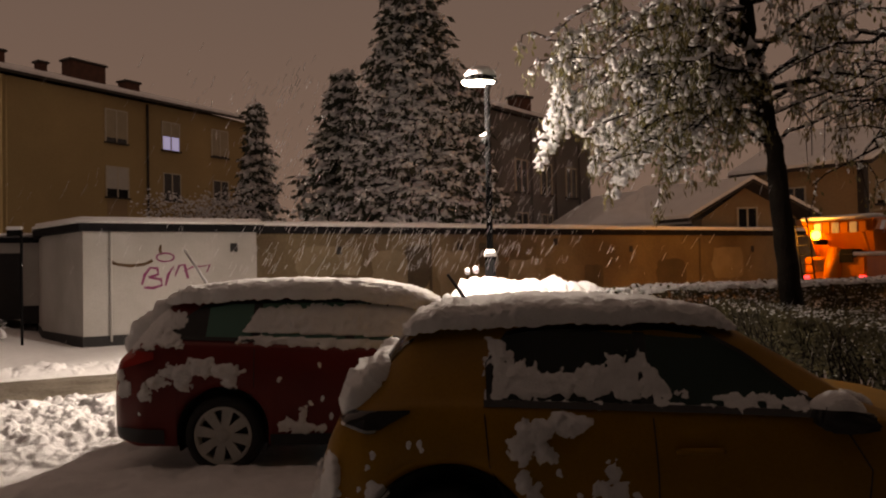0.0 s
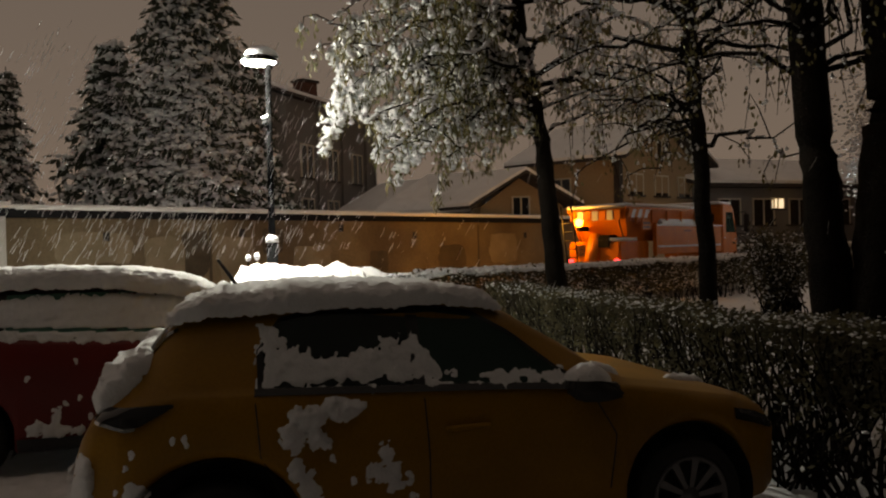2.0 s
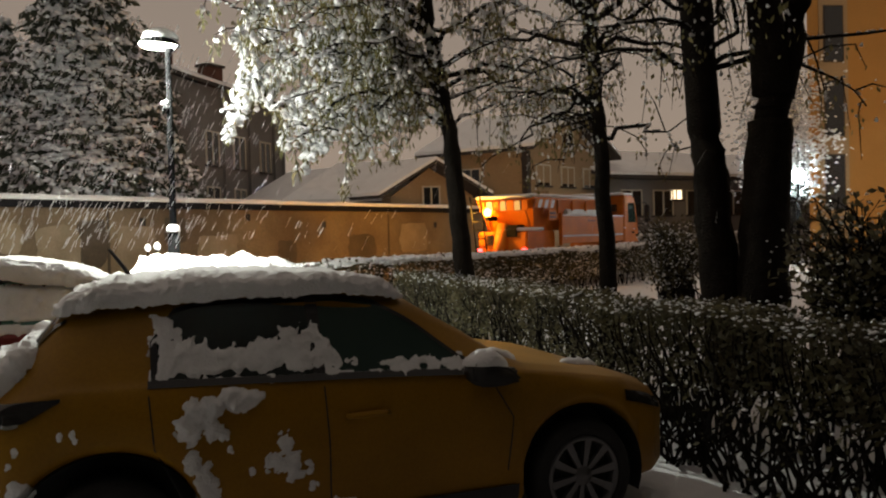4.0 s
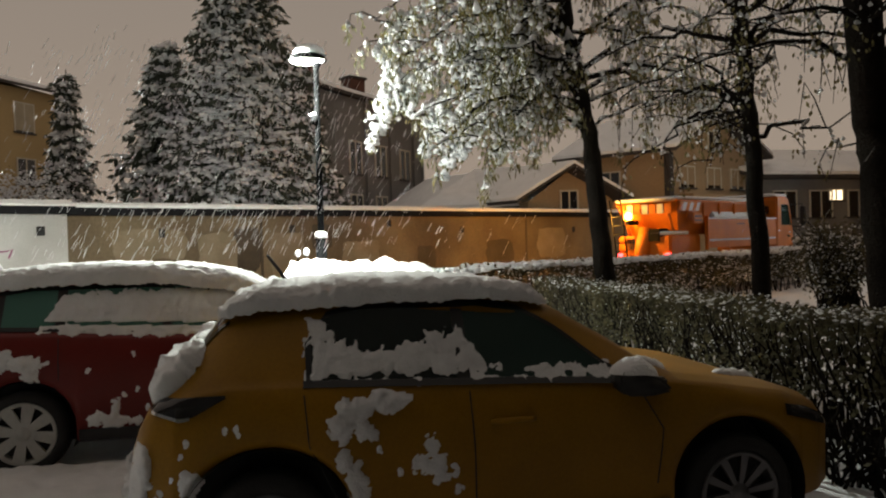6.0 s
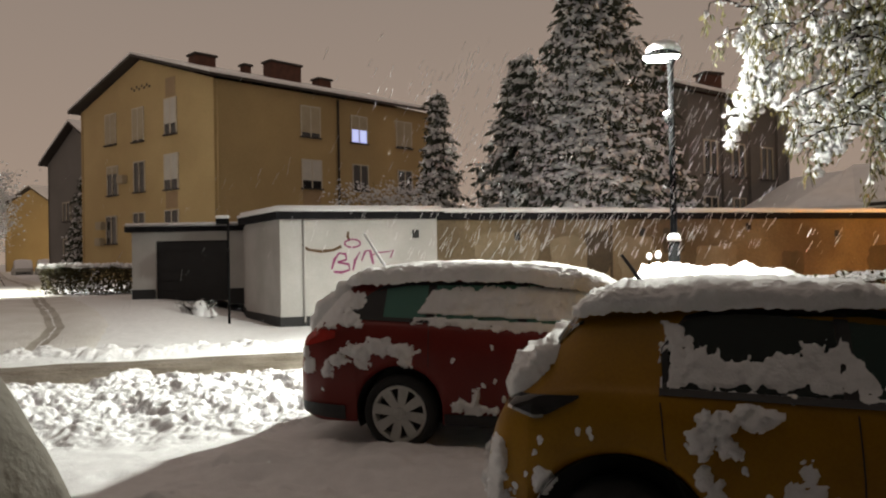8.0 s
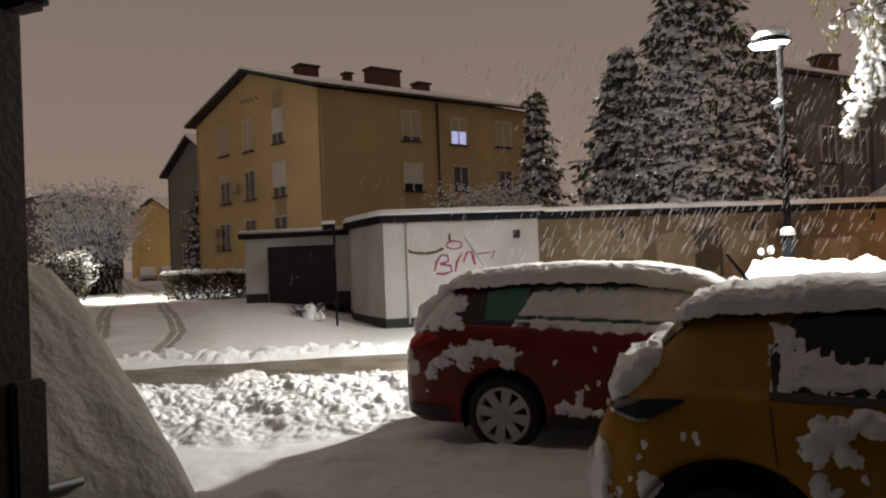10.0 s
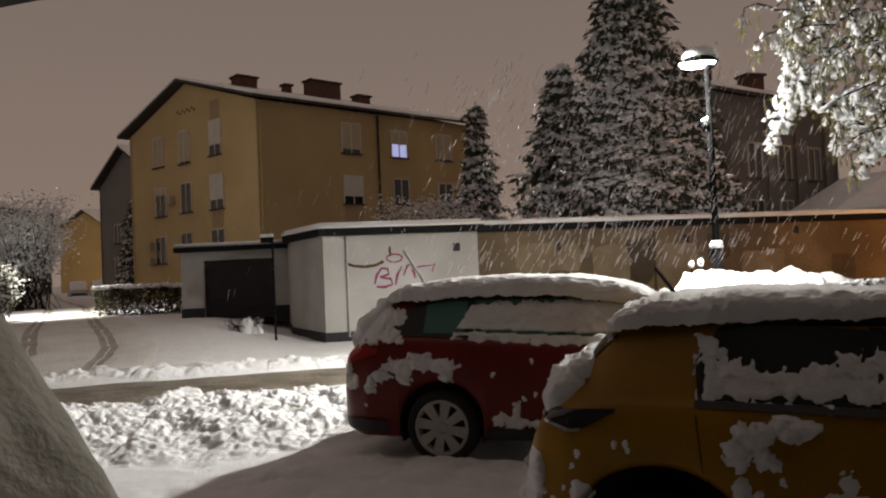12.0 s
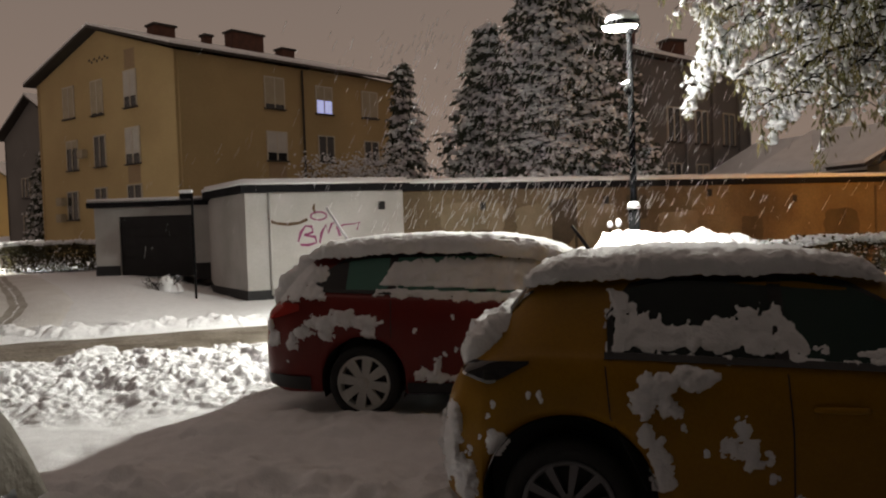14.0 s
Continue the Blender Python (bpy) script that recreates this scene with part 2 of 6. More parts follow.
def nudge(ob, pivot, to, turn=0.0, k=1.0, lift=0.0):
    """Set a finished thing down in another place, turned and sized about a point of its plan."""
    ob.matrix_world = Matrix.Translation((*to, lift)) @ Matrix.Rotation(radians(turn), 4, "Z") @ Matrix.Scale(k, 4) @ Matrix.Translation((-pivot[0], -pivot[1], 0)) @ ob.matrix_world
    return ob


class Heap:
    """Collects many small pieces of one mesh."""

    def __init__(self):
        self.v, self.f = [], []

    def add(self, verts, faces):
        o = len(self.v)
        self.v.extend(verts)
        self.f.extend(tuple(i + o for i in q) for q in faces)

    def tube(self, pts, radii, sides=5):
        self.add(*tube_data(pts, radii, sides))

    def leaf(self, p, length, width, direction, rnd):
        d = Vector(direction).normalized()
        s = d.cross(Vector((rnd.uniform(-1, 1), rnd.uniform(-1, 1), rnd.uniform(-1, 1))))
        s = s.normalized() * width / 2 if s.length > 1e-4 else Vector((width / 2, 0, 0))
        p = Vector(p)
        self.add([p, p + d * length * 0.5 + s, p + d * length, p + d * length * 0.5 - s], [(0, 1, 2, 3)])

    def lump(self, p, rx, ry, rz, rnd):
        p = Vector(p)
        w = rnd.uniform(0, 6.28)
        ring = []
        for k in range(5):
            a = w + k * 2 * math.pi / 5
            q = rnd.uniform(0.7, 1.2)
            ring.append(p + Vector((rx * q * math.cos(a), ry * q * math.sin(a), rnd.uniform(-0.25, 0.15) * rz)))
        top, low = p + Vector((rnd.uniform(-.2, .2) * rx, rnd.uniform(-.2, .2) * ry, rz)), p - Vector((0, 0, rz * 0.5))
        v = [top, low, *ring]
        f = []
        for k in range(5):
            j = (k + 1) % 5
            f += [(0, 2 + k, 2 + j), (1, 2 + j, 2 + k)]
        self.add(v, f)

    def make(self, name, material, parent=None, label="", smooth=False):
        return raw(name, self.v, self.f, material, parent, label, smooth)


WALL_N = Vector((math.sin(radians(-31)), math.cos(radians(-31)), 0))
WALL_U = Vector((math.cos(radians(-31)), -math.sin(radians(-31)), 0))


def along(u, p, z=0.0):
    """A place by its run along the road and its depth across it."""
    return WALL_U * u + WALL_N * p + Vector((0, 0, z))


ROAD_POSE = Matrix(((WALL_U.x, WALL_N.x, 0, 0), (WALL_U.y, WALL_N.y, 0, 0), (0, 0, 1, 0), (0, 0, 0, 1)))


# ---- ground ----
def smooth(a, b, x):
    t = max(0.0, min(1.0, (x - a) / (b - a)))
    return t * t * (3 - 2 * t)


FOOTPRINTS = ((-3.55, 5.95), (-3.2, 5.75), (-2.75, 5.6), (-2.2, 5.3), (-1.75, 5.15), (-3.9, 5.5), (-3.1, 5.0), (-2.5, 4.7), (-1.6, 4.55), (-4.2, 6.3))


def ground_z(x, y):
    p = WALL_N.x * x + WALL_N.y * y
    u = WALL_U.x * x + WALL_U.y * y
    z = 0.02 * noise.noise((x * 0.8, y * 0.8, 0)) + 0.012 * noise.noise((x * 4, y * 4, 2))
    rise = smooth(14.5, 21.5, p) * smooth(1.8, -1.5, u)
    z += 0.5 * rise
    bank = smooth(8.6, 9.6, p) * smooth(11.2, 10.6, p) * smooth(3.5, 0.5, u)
    z += bank * 0.06
    ridge = smooth(14.6, 14.9, p) * smooth(15.9, 15.2, p)
    z += ridge * (0.05 + 0.12 * abs(noise.noise((x * 3, y * 3, 4))))
    road = smooth(11.2, 11.5, p) * smooth(14.7, 14.4, p)
    z -= road * 0.13
    z += 0.085 * smooth(-3.7, -3.0, x) * smooth(2.6, 1.9, x) * smooth(5.4, 5.9, y) * smooth(9.0, 8.4, y)
    near = smooth(5.2, 4.7, y) * smooth(-5, -3.5, x) * smooth(-0.2, -0.9, x)
    z += near * (0.06 + 0.13 * noise.fractal((x * 2.2, y * 2.2, 1), 0.8, 2.1, 4))
    for fx, fy in FOOTPRINTS:
        d = math.hypot((x - fx) / 0.17, (y - fy) / 0.12)
        if d < 1.6:
            z += 0.016 * smooth(1.6, 1.0, d) - 0.055 * smooth(1.05, 0.5, d)
    return z


# one sheet: fine rows and columns near by, coarse ones out to the horizon
gx = [-900, -500, -250, -140, -90, -70, -60, -52, -45, -40, -36, -33] + [-31 + 0.5 * i for i in range(34)] + [-14 + 0.085 * i for i in range(213)] + [4.4, 5, 6, 7, 8, 10, 12, 15, 20, 30, 45, 70, 120, 300, 900]
gy = [-900, -300, -90, -30, -10, -4, 0, 1.2] + [2 + 0.085 * i for i in range(224)] + [21.4 + 0.5 * i for i in range(28)] + [36, 38, 40, 44, 48, 54, 60, 75, 90, 150, 400, 900]
gv = [(x, y, ground_z(x, y)) for y in gy for x in gx]
gn = len(gx)
gf = [(j * gn + i, j * gn + i + 1, (j + 1) * gn + i + 1, (j + 1) * gn + i) for j in range(len(gy) - 1) for i in range(gn - 1)]
tagged(raw("ground", gv, gf, SNOW, None, "", True), "snow-covered ground with a ploughed lumpy bank", "snow", kind="structure")

# slushy road strip lying in its shallow bed
rv, rf = [], []
us = [-60 + 0.25 * i for i in range(520)]
ps = [11.45 + 0.1 * k for k in range(31)]
for u in us:
    for p in ps:
        w = along(u, p)
        edge = 0.03 * noise.noise((u * 1.5, p * 3, 7))
        ruts = -0.02 * math.exp(-((p - 12.3) / 0.18) ** 2) - 0.02 * math.exp(-((p - 13.6) / 0.16) ** 2)
        rv.append((w.x, w.y, -0.045 + 0.5 * edge + ruts + 0.012 * noise.noise((u * 0.5, p * 9, 2)) + 0.018 * smooth(0.25, 0.6, abs(p - 12.95)) - 0.018))
for i in range(len(us) - 1):
    for k in range(len(ps) - 1):
        a = i * len(ps) + k
        rf.append((a, a + 1, a + len(ps) + 1, a + len(ps)))
tagged(raw("road", rv, rf, SLUSH, None, "", True), "gritty brown slush on a ploughed road", "road", kind="structure")


# lumpy bank thrown up by the plough
def knobs(x, y, scale, seed):
    near_by = noise.voronoi((x * scale, y * scale, seed))[0][0]
    return math.sqrt(max(0.0, 1 - (near_by / 0.72) ** 2))


def lumpy(u, p):
    w = along(u, p)
    sx, sy = w.x + 0.12 * noise.noise((w.x * 3, w.y * 3, 8)), w.y + 0.12 * noise.noise((w.x * 3, w.y * 3, 18))
    return 0.6 * noise.fractal((sx * 1.3, sy * 1.3, 5), 0.9, 2.1, 3) * 0.16 + 0.07 * knobs(sx, sy, 3.6, 1) + 0.06 * knobs(sx, sy, 8.0, 4) * (0.6 + 0.8 * noise.noise((sx * 2.1, sy * 2.1, 9))) + 0.05 * knobs(sx, sy, 15.0, 7) + 0.03 * knobs(sx, sy, 31.0, 3)


def bank_mesh(u0, u1, p0, p1, rise, scale, step=0.03):
    nu, np_ = int((u1 - u0) / step), int((p1 - p0) / step)
    v, f = [], []
    for i in range(nu + 1):
        for k in range(np_ + 1):
            u, p = u0 + (u1 - u0) * i / nu, p0 + (p1 - p0) * k / np_
            wob = 0.22 * noise.noise((u * 0.9, p0, 3)) + 0.12 * noise.noise((u * 3, p0, 6))
            prof = smooth(p0, p0 + 0.42 * (p1 - p0), p + wob) * smooth(p1, p1 - 0.22 * (p1 - p0), p + wob) * smooth(u0, u0 + 1, u) * smooth(u1, u1 - 1.2, u)
            w = along(u, p)
            v.append((w.x, w.y, ground_z(w.x, w.y) - 0.05 + prof * (0.05 + rise + lumpy(u, p) * scale)))
    for i in range(nu):
        for k in range(np_):
            a = i * (np_ + 1) + k
            f.append((a, a + 1, a + np_ + 2, a + np_ + 1))
    return v, f


tagged(raw("snow_bank", *bank_mesh(-10.5, 3.2, 7.2, 11.4, 0.04, 1.0, 0.022), SNOW, None, "", True), "lumpy bank of ploughed snow beside the road", "snow bank", kind="structure")
tagged(raw("snow_verge", *bank_mesh(-12, 6.0, 14.4, 15.6, -0.02, 0.55, 0.028), SNOW, None, "", True), "low lumpy ridge of ploughed snow along the road", "snow bank", kind="structure")


# ---- garage wall ----
def road_part(name, bm, material, parent, label="", smooth=False):
    bm.transform(ROAD_POSE)
    return part(name, bm, material, parent, label, smooth)


WALL_P = 19.3
garage_wall = tagged(finish(boxm(5.77, 46, WALL_P, WALL_P + 0.3, -0.2, 2.6), "wall_north", OLD_WALL), "long stained beige rendered back wall of garages", "wall", kind="structure")
garage_wall.data.transform(ROAD_POSE)
road_part("coping", boxm(5.77, 46, WALL_P - 0.16, WALL_P + 5.5, 2.6, 2.785, 0.01), FASCIA, garage_wall, "dark sheet-metal fascia")


def snow_slab(u0, u1, p0, p1, z, t, seed):
    """A strip of snow with a rounded, uneven rim."""
    nu, rows = int((u1 - u0) / 0.3) + 1, [(p0 + 0.02, 0.0), (p0 - 0.01, 0.45), (p0 + 0.05, 0.9), (p0 + 0.3, 1.0), (p1, 1.0)]
    v, f = [], []
    for i in range(nu + 1):
        u = u0 + (u1 - u0) * i / nu
        for p, h in rows:
            w = noise.noise((u * 0.9, p * 2, seed))
            v.append(along(u, p + 0.02 * w, z + t * h * (1 + 0.25 * w)))
    n = len(rows)
    for i in range(nu):
        for k in range(n - 1):
            a = i * n + k
            f.append((a, a + n, a + n + 1, a + 1))
    return v, f


raw("snow_layer", *snow_slab(5.77, 46, WALL_P - 0.16, WALL_P + 5.5, 2.787, 0.14, 3), ROOF_SNOW, garage_wall, "thick snow on the flat roof", True)
# pilaster joints, vents and repaired patches of render
for u in (10.8, 21.84, 32.8):
    road_part("joint", boxm(u - 0.035, u + 0.035, WALL_P - 0.02, WALL_P + 0.05, 0, 2.5), DAMP, garage_wall)
for u, z in ((8.0, 2.15), (11.79, 2.24), (15.33, 2.38), (18.53, 2.14), (24.7, 2.1), (28.2, 2.15)):
    road_part("vent", boxm(u - 0.09, u + 0.09, WALL_P - 0.012, WALL_P + 0.02, z - 0.11, z + 0.11, 0.01), PLINTH, garage_wall, "small dark vent")


def blotch(name, u0, u1, z0, z1, material, seed, proud):
    n = 36
    bm = bmesh.new()
    vs = []
    for k in range(n):
        a = 2 * math.pi * k / n
        c, s = math.cos(a), math.sin(a)
        q = 1 / max(abs(c), abs(s)) ** 0.8 * (1 + 0.16 * noise.noise((c * 2, s * 2, seed)) + 0.07 * noise.noise((c * 7, s * 7, seed)))
        vs.append(bm.verts.new((u0 + (u1 - u0) * (0.5 + 0.46 * c * q), WALL_P - proud, z0 + (z1 - z0) * (0.5 + 0.46 * s * q))))
    top = bm.faces.new(vs)
    geo = bmesh.ops.extrude_face_region(bm, geom=[top])
    bmesh.ops.translate(bm, verts=[v for v in geo["geom"] if isinstance(v, bmesh.types.BMVert)], vec=(0, proud, 0))
    return road_part(name, bm, material, garage_wall)


for i, (u0, u1, z0, z1, m, pr) in enumerate([(6.7, 8.75, 1.45, 2.3, PATCHED, .010), (8.9, 10.1, 0.7, 2.2, PATCHED, .010), (9.9, 10.8, 1.0, 2.35, DAMP, .006), (11.0, 12.2, 0.6, 2.2, PATCHED, .010),
                                             (13.5, 15.0, 0.9, 1.9, PATCHED, .010), (16.4, 17.3, 0.7, 1.7, DAMP, .006), (19.6, 21.2, 0.6, 1.8, DAMP, .006), (22.4, 24.2, 1.0, 2.2, PATCHED, .010), (6.1, 7.6, 0.2, 1.3, DAMP, .006), (12.4, 13.2, 1.6, 2.4, DAMP, .006)]):
    blotch("render_patch", u0, u1, z0, z1, m, i * 3.1, pr)

# ---- white shed at the end of the wall, with an oblique side ----
shed = thing("shed", "white rendered shed with a flat snowy roof and graffiti", "shed")
c0, c1, c2, c3 = along(1.78, WALL_P - 0.04), along(5.76, WALL_P - 0.04), along(5.76, WALL_P + 4.5), Vector((-10.5, 19.6, 0))
c4 = c3 + WALL_N * 3.0
plan = [(c.x, c.y) for c in (c0, c1, c2, c4, c3)]
part("wall", prism(plan, 0.0, 2.63), WHITE_WALL, shed)


def outset(points, d):
    cx, cy = sum(p[0] for p in points) / len(points), sum(p[1] for p in points) / len(points)
    return [(x + (x - cx) * d / math.hypot(x - cx, y - cy), y + (y - cy) * d / math.hypot(x - cx, y - cy)) for x, y in points]


part("fascia", prism(outset(plan, 0.22), 2.63, 2.81), FASCIA, shed, "dark sheet-metal fascia")
bm = prism(outset(plan, 0.24), 2.812, 2.96)
bmesh.ops.bevel(bm, geom=[e for e in bm.edges if all(v.co.z > 2.93 for v in e.verts)], offset=0.08, segments=3, affect="EDGES")
part("snow_layer", bm, ROOF_SNOW, shed, "thick snow on the flat roof", True)
part("plinth", prism(outset(plan, 0.03), -0.1, 0.24), PLINTH, shed, "black painted plinth")
road_part("vent", boxm(5.10, 5.28, WALL_P - 0.06, WALL_P - 0.02, 2.14, 2.35, 0.01), PLINTH, shed, "small dark vent")
v, f = tube_data([along(2.36, WALL_P - 0.08, 0.1), along(2.36, WALL_P - 0.08, 2.63)], [0.03, 0.03], 8)
raw("drainpipe", v, f, WHITE_WALL, shed, "white drainpipe", True)


def stroke(name, pts, width, material, parent):
    """A painted line on the shed's long face."""
    vs, fs = [], []
    for i, (u, z) in enumerate(pts):
        a, b = pts[max(i - 1, 0)], pts[min(i + 1, len(pts) - 1)]
        d = Vector((b[0] - a[0], b[1] - a[1]))
        d = d.normalized() if d.length else Vector((1, 0))
        nrm = Vector((-d.y, d.x)) * width / 2 * (0.7 + 0.5 * abs(math.sin(i * 1.7)))
        for q in (nrm, -nrm):
            vs.append(along(u - 0.12 + q.x, WALL_P - 0.046, z + q.y))
    for i in range(len(pts) - 1):
        fs.append((2 * i, 2 * i + 1, 2 * i + 3, 2 * i + 2))
    return raw(name, vs, fs, material, parent)


def arc(cu, cz, ru, rz, a0, a1, n=14):
    return [(cu + ru * math.cos(radians(a0 + (a1 - a0) * i / n)), cz + rz * math.sin(radians(a0 + (a1 - a0) * i / n))) for i in range(n + 1)]


stroke("graffiti_stroke", [(2.46, 2.02), (2.5, 1.92), (2.62, 1.87), (2.9, 1.83), (3.2, 1.86), (3.4, 1.95)], 0.07, RUST, shed)
stroke("graffiti_stroke", [(3.58, 2.32), (3.56, 2.2), (3.6, 2.08)], 0.06, RUST, shed)
stroke("graffiti_stroke", arc(3.68, 2.02, 0.2, 0.1, 0, 360, 18), 0.04, GRAFFITI, shed)
stroke("graffiti_stroke", [(3.15, 1.38), (3.22, 1.62), (3.34, 1.78), (3.5, 1.76), (3.52, 1.62), (3.3, 1.55)], 0.06, GRAFFITI, shed)
stroke("graffiti_stroke", [(3.3, 1.55), (3.58, 1.5), (3.6, 1.36), (3.4, 1.3), (3.2, 1.32)], 0.06, GRAFFITI, shed)
stroke("graffiti_stroke", [(3.68, 1.34), (3.74, 1.6), (3.86, 1.8), (3.9, 1.58), (4.0, 1.82), (4.12, 1.84), (4.2, 1.5)], 0.06, GRAFFITI, shed)
stroke("graffiti_stroke", [(4.1, 1.68), (4.3, 1.78), (4.6, 1.8), (4.72, 1.84), (4.64, 1.64)], 0.035, GRAFFITI, shed)

# ---- low garage with a dark door ----
GA, GB = Vector((-14.89, 20.57, 0)), Vector((-11.38, 21.53, 0))
gu = (GB - GA).normalized()
gn_ = Vector((-gu.y, gu.x, 0))
GARAGE_POSE = Matrix(((gu.x, gn_.x, 0, GA.x), (gu.y, gn_.y, 0, GA.y), (0, 0, 1, 0.3), (0, 0, 0, 1)))
garage = thing("garage", "low white garage with a dark door and snowy roof", "garage", GARAGE_POSE)
GW = (GB - GA).length
for x0, x1 in ((0, 0.72), (2.95, GW)):
    part("wall", boxm(x0, x1, 0, 0.25, 0, 2.25), WHITE_WALL, garage)
part("wall", boxm(0.72, 2.95, 0, 0.25, 1.97, 2.25), WHITE_WALL, garage)
part("wall", boxm(0, 0.25, 0.25, 5, 0, 2.25), WHITE_WALL, garage)
part("wall", boxm(GW - 0.25, GW, 0.25, 5, 0, 2.25), WHITE_WALL, garage)
part("wall", boxm(0.25, GW - 0.25, 4.75, 5, 0, 2.25), WHITE_WALL, garage)
gdoor = part("door", boxm(0.72, 2.95, 0.1, 0.16, 0.12, 1.97), DOOR_DARK, garage, "dark up-and-over garage door")
for i in range(6):
    part("panel", boxm(0.76, 2.91, 0.085, 0.098, 0.16 + i * 0.3, 0.43 + i * 0.3, 0.008), DOOR_DARK, gdoor)
for x0, x1 in ((-0.01, 0.71), (2.96, GW + 0.01)):
    part("plinth", boxm(x0, x1, -0.02, 0.2, 0, 0.5), PLINTH, garage)
part("post", boxm(GW - 0.12, GW + 0.02, -0.03, 0.05, 0.5, 2.25), PLINTH, garage)
part("fascia", boxm(-0.15, GW + 0.2, -0.2, 5.1, 2.25, 2.4), FASCIA, garage)
part("snow_layer", boxm(-0.17, GW + 0.22, -0.22, 5.1, 2.403, 2.52, 0.05), ROOF_SNOW, garage, "snow on the flat roof", True)

# ---- blocks of flats and houses ----
def wall_pose(corner, direction, z=0.0):
    d = Vector((direction[0], direction[1], 0)).normalized()
    n = Vector((-d.y, d.x, 0))
    return Matrix(((d.x, n.x, 0, corner[0]), (d.y, n.y, 0, corner[1]), (0, 0, 1, z), (0, 0, 0, 1)))


def window(house, m, side, x0, x1, z0, z1, blind=0.0, blind_mat=None, pane=None):
    """A window in a wall pose m; the outer side lies at local y = 0, outwards = side."""
    def put(name, b, material, parent, label=""):
        b.transform(m)
        return part(name, b, material, parent, label)
    o = side
    win = put("window", boxm(x0, x1, min(0, o * 0.02), max(0, o * 0.02), z0, z1), pane or PANE, house)
    w = 0.07
    for a0, a1, b0, b1 in ((x0 - w, x0, z0, z1), (x1, x1 + w, z0, z1), (x0 - w, x1 + w, z1, z1 + w), ((x0 + x1) / 2 - 0.035, (x0 + x1) / 2 + 0.035, z0, z1)):
        put("frame", boxm(a0, a1, min(0, o * 0.06), max(0, o * 0.06), b0, b1), FRAME_WHITE, win)
    put("sill", boxm(x0 - 0.12, x1 + 0.12, min(0, o * 0.14), max(0, o * 0.14), z0 - 0.08, z0 - 0.002), EAVE, win)
    if blind > 0:
        put("blind", boxm(x0, x1, min(0, o * 0.05), max(0, o * 0.05), z1 - (z1 - z0) * blind, z1 - 0.002), blind_mat or BLIND, win)
    return win


def gabled_roof(house, corners, z_eave, z_ridge, over, thick, snow=0.16):
    """corners: C, L, F, R of the eaves' plan; gables on C-L and R-F."""
    C, L, F, R = [Vector((*c, 0)) for c in corners]
    A, B = (C + L) / 2, (R + F) / 2
    for name, material, dz, t, grow in (("roof", EAVE, 0.0, thick, 0.0), ("roof_snow", ROOF_SNOW, thick + 0.004, snow, -0.03)):
        for p0, p1 in ((C, R), (L, F)):
            q0, q1 = A, B
            vs = [p0 + Vector((0, 0, z_eave + dz)), p1 + Vector((0, 0, z_eave + dz)), q1 + Vector((0, 0, z_ridge + dz)), q0 + Vector((0, 0, z_ridge + dz))]
            up = [v + Vector((0, 0, t)) for v in vs]
            raw(name, vs + up, [(0, 1, 2, 3), (4, 5, 6, 7), (0, 1, 5, 4), (1, 2, 6, 5), (2, 3, 7, 6), (3, 0, 4, 7)], material, house)


def gabled_walls(house, corners, z0, z_eave, z_ridge, mat_long, mat_gable):
    C, L, F, R = [Vector((*c, 0)) for c in corners]
    th = 0.3
    for p0, p1, gable in ((C, R, False), (L, F, False), (C, L, True), (R, F, True)):
        d = (p1 - p0).normalized()
        inward = ((C + F) / 2 - (p0 + p1) / 2)
        inward = (inward - d * inward.dot(d)).normalized() * th
        if gable:
            p0, p1 = p0 + d * 0.002, p1 - d * 0.002
        ring = [p0 + Vector((0, 0, z0)), p1 + Vector((0, 0, z0)), p1 + Vector((0, 0, z_eave))]
        if gable:
            ring.append((p0 + p1) / 2 + Vector((0, 0, z_ridge)))
        ring.append(p0 + Vector((0, 0, z_eave)))
        n = len(ring)
        raw("wall", ring + [v + inward for v in ring], [tuple(range(n)), tuple(range(n, 2 * n))[::-1]] + [(i, (i + 1) % n, n + (i + 1) % n, n + i) for i in range(n)], mat_gable if gable else mat_long, house)


def quad(corner, g, r, lg, lr):
    c = Vector((*corner, 0))
    g, r = Vector((*g, 0)).normalized(), Vector((*r, 0)).normalized()
    return [tuple(p.xy) for p in (c, c + g * lg, c + g * lg + r * lr, c + r * lr)]


G_DIR, R_DIR = (-0.9028, 0.4301), (0.5227, 0.8525)
flats = thing("apartment_building", "ochre three-storey block of flats under a snowy gabled roof", "building")
W0 = Vector((-21.58, 37.68, 0))
# long side wears the dimmed ochre, gable the lit one
gabled_walls(flats, quad(W0.xy, G_DIR, R_DIR, 14.6, 16.0), 0, 11.3, 13.55, OCHRE_DIM, OCHRE)
gabled_roof(flats, quad((-21.37, 36.97), G_DIR, R_DIR, 15.75, 17.2), 11.3, 13.65, 0.5, 0.16, 0.12)
gm, sm = wall_pose(W0, G_DIR), wall_pose(W0, R_DIR)
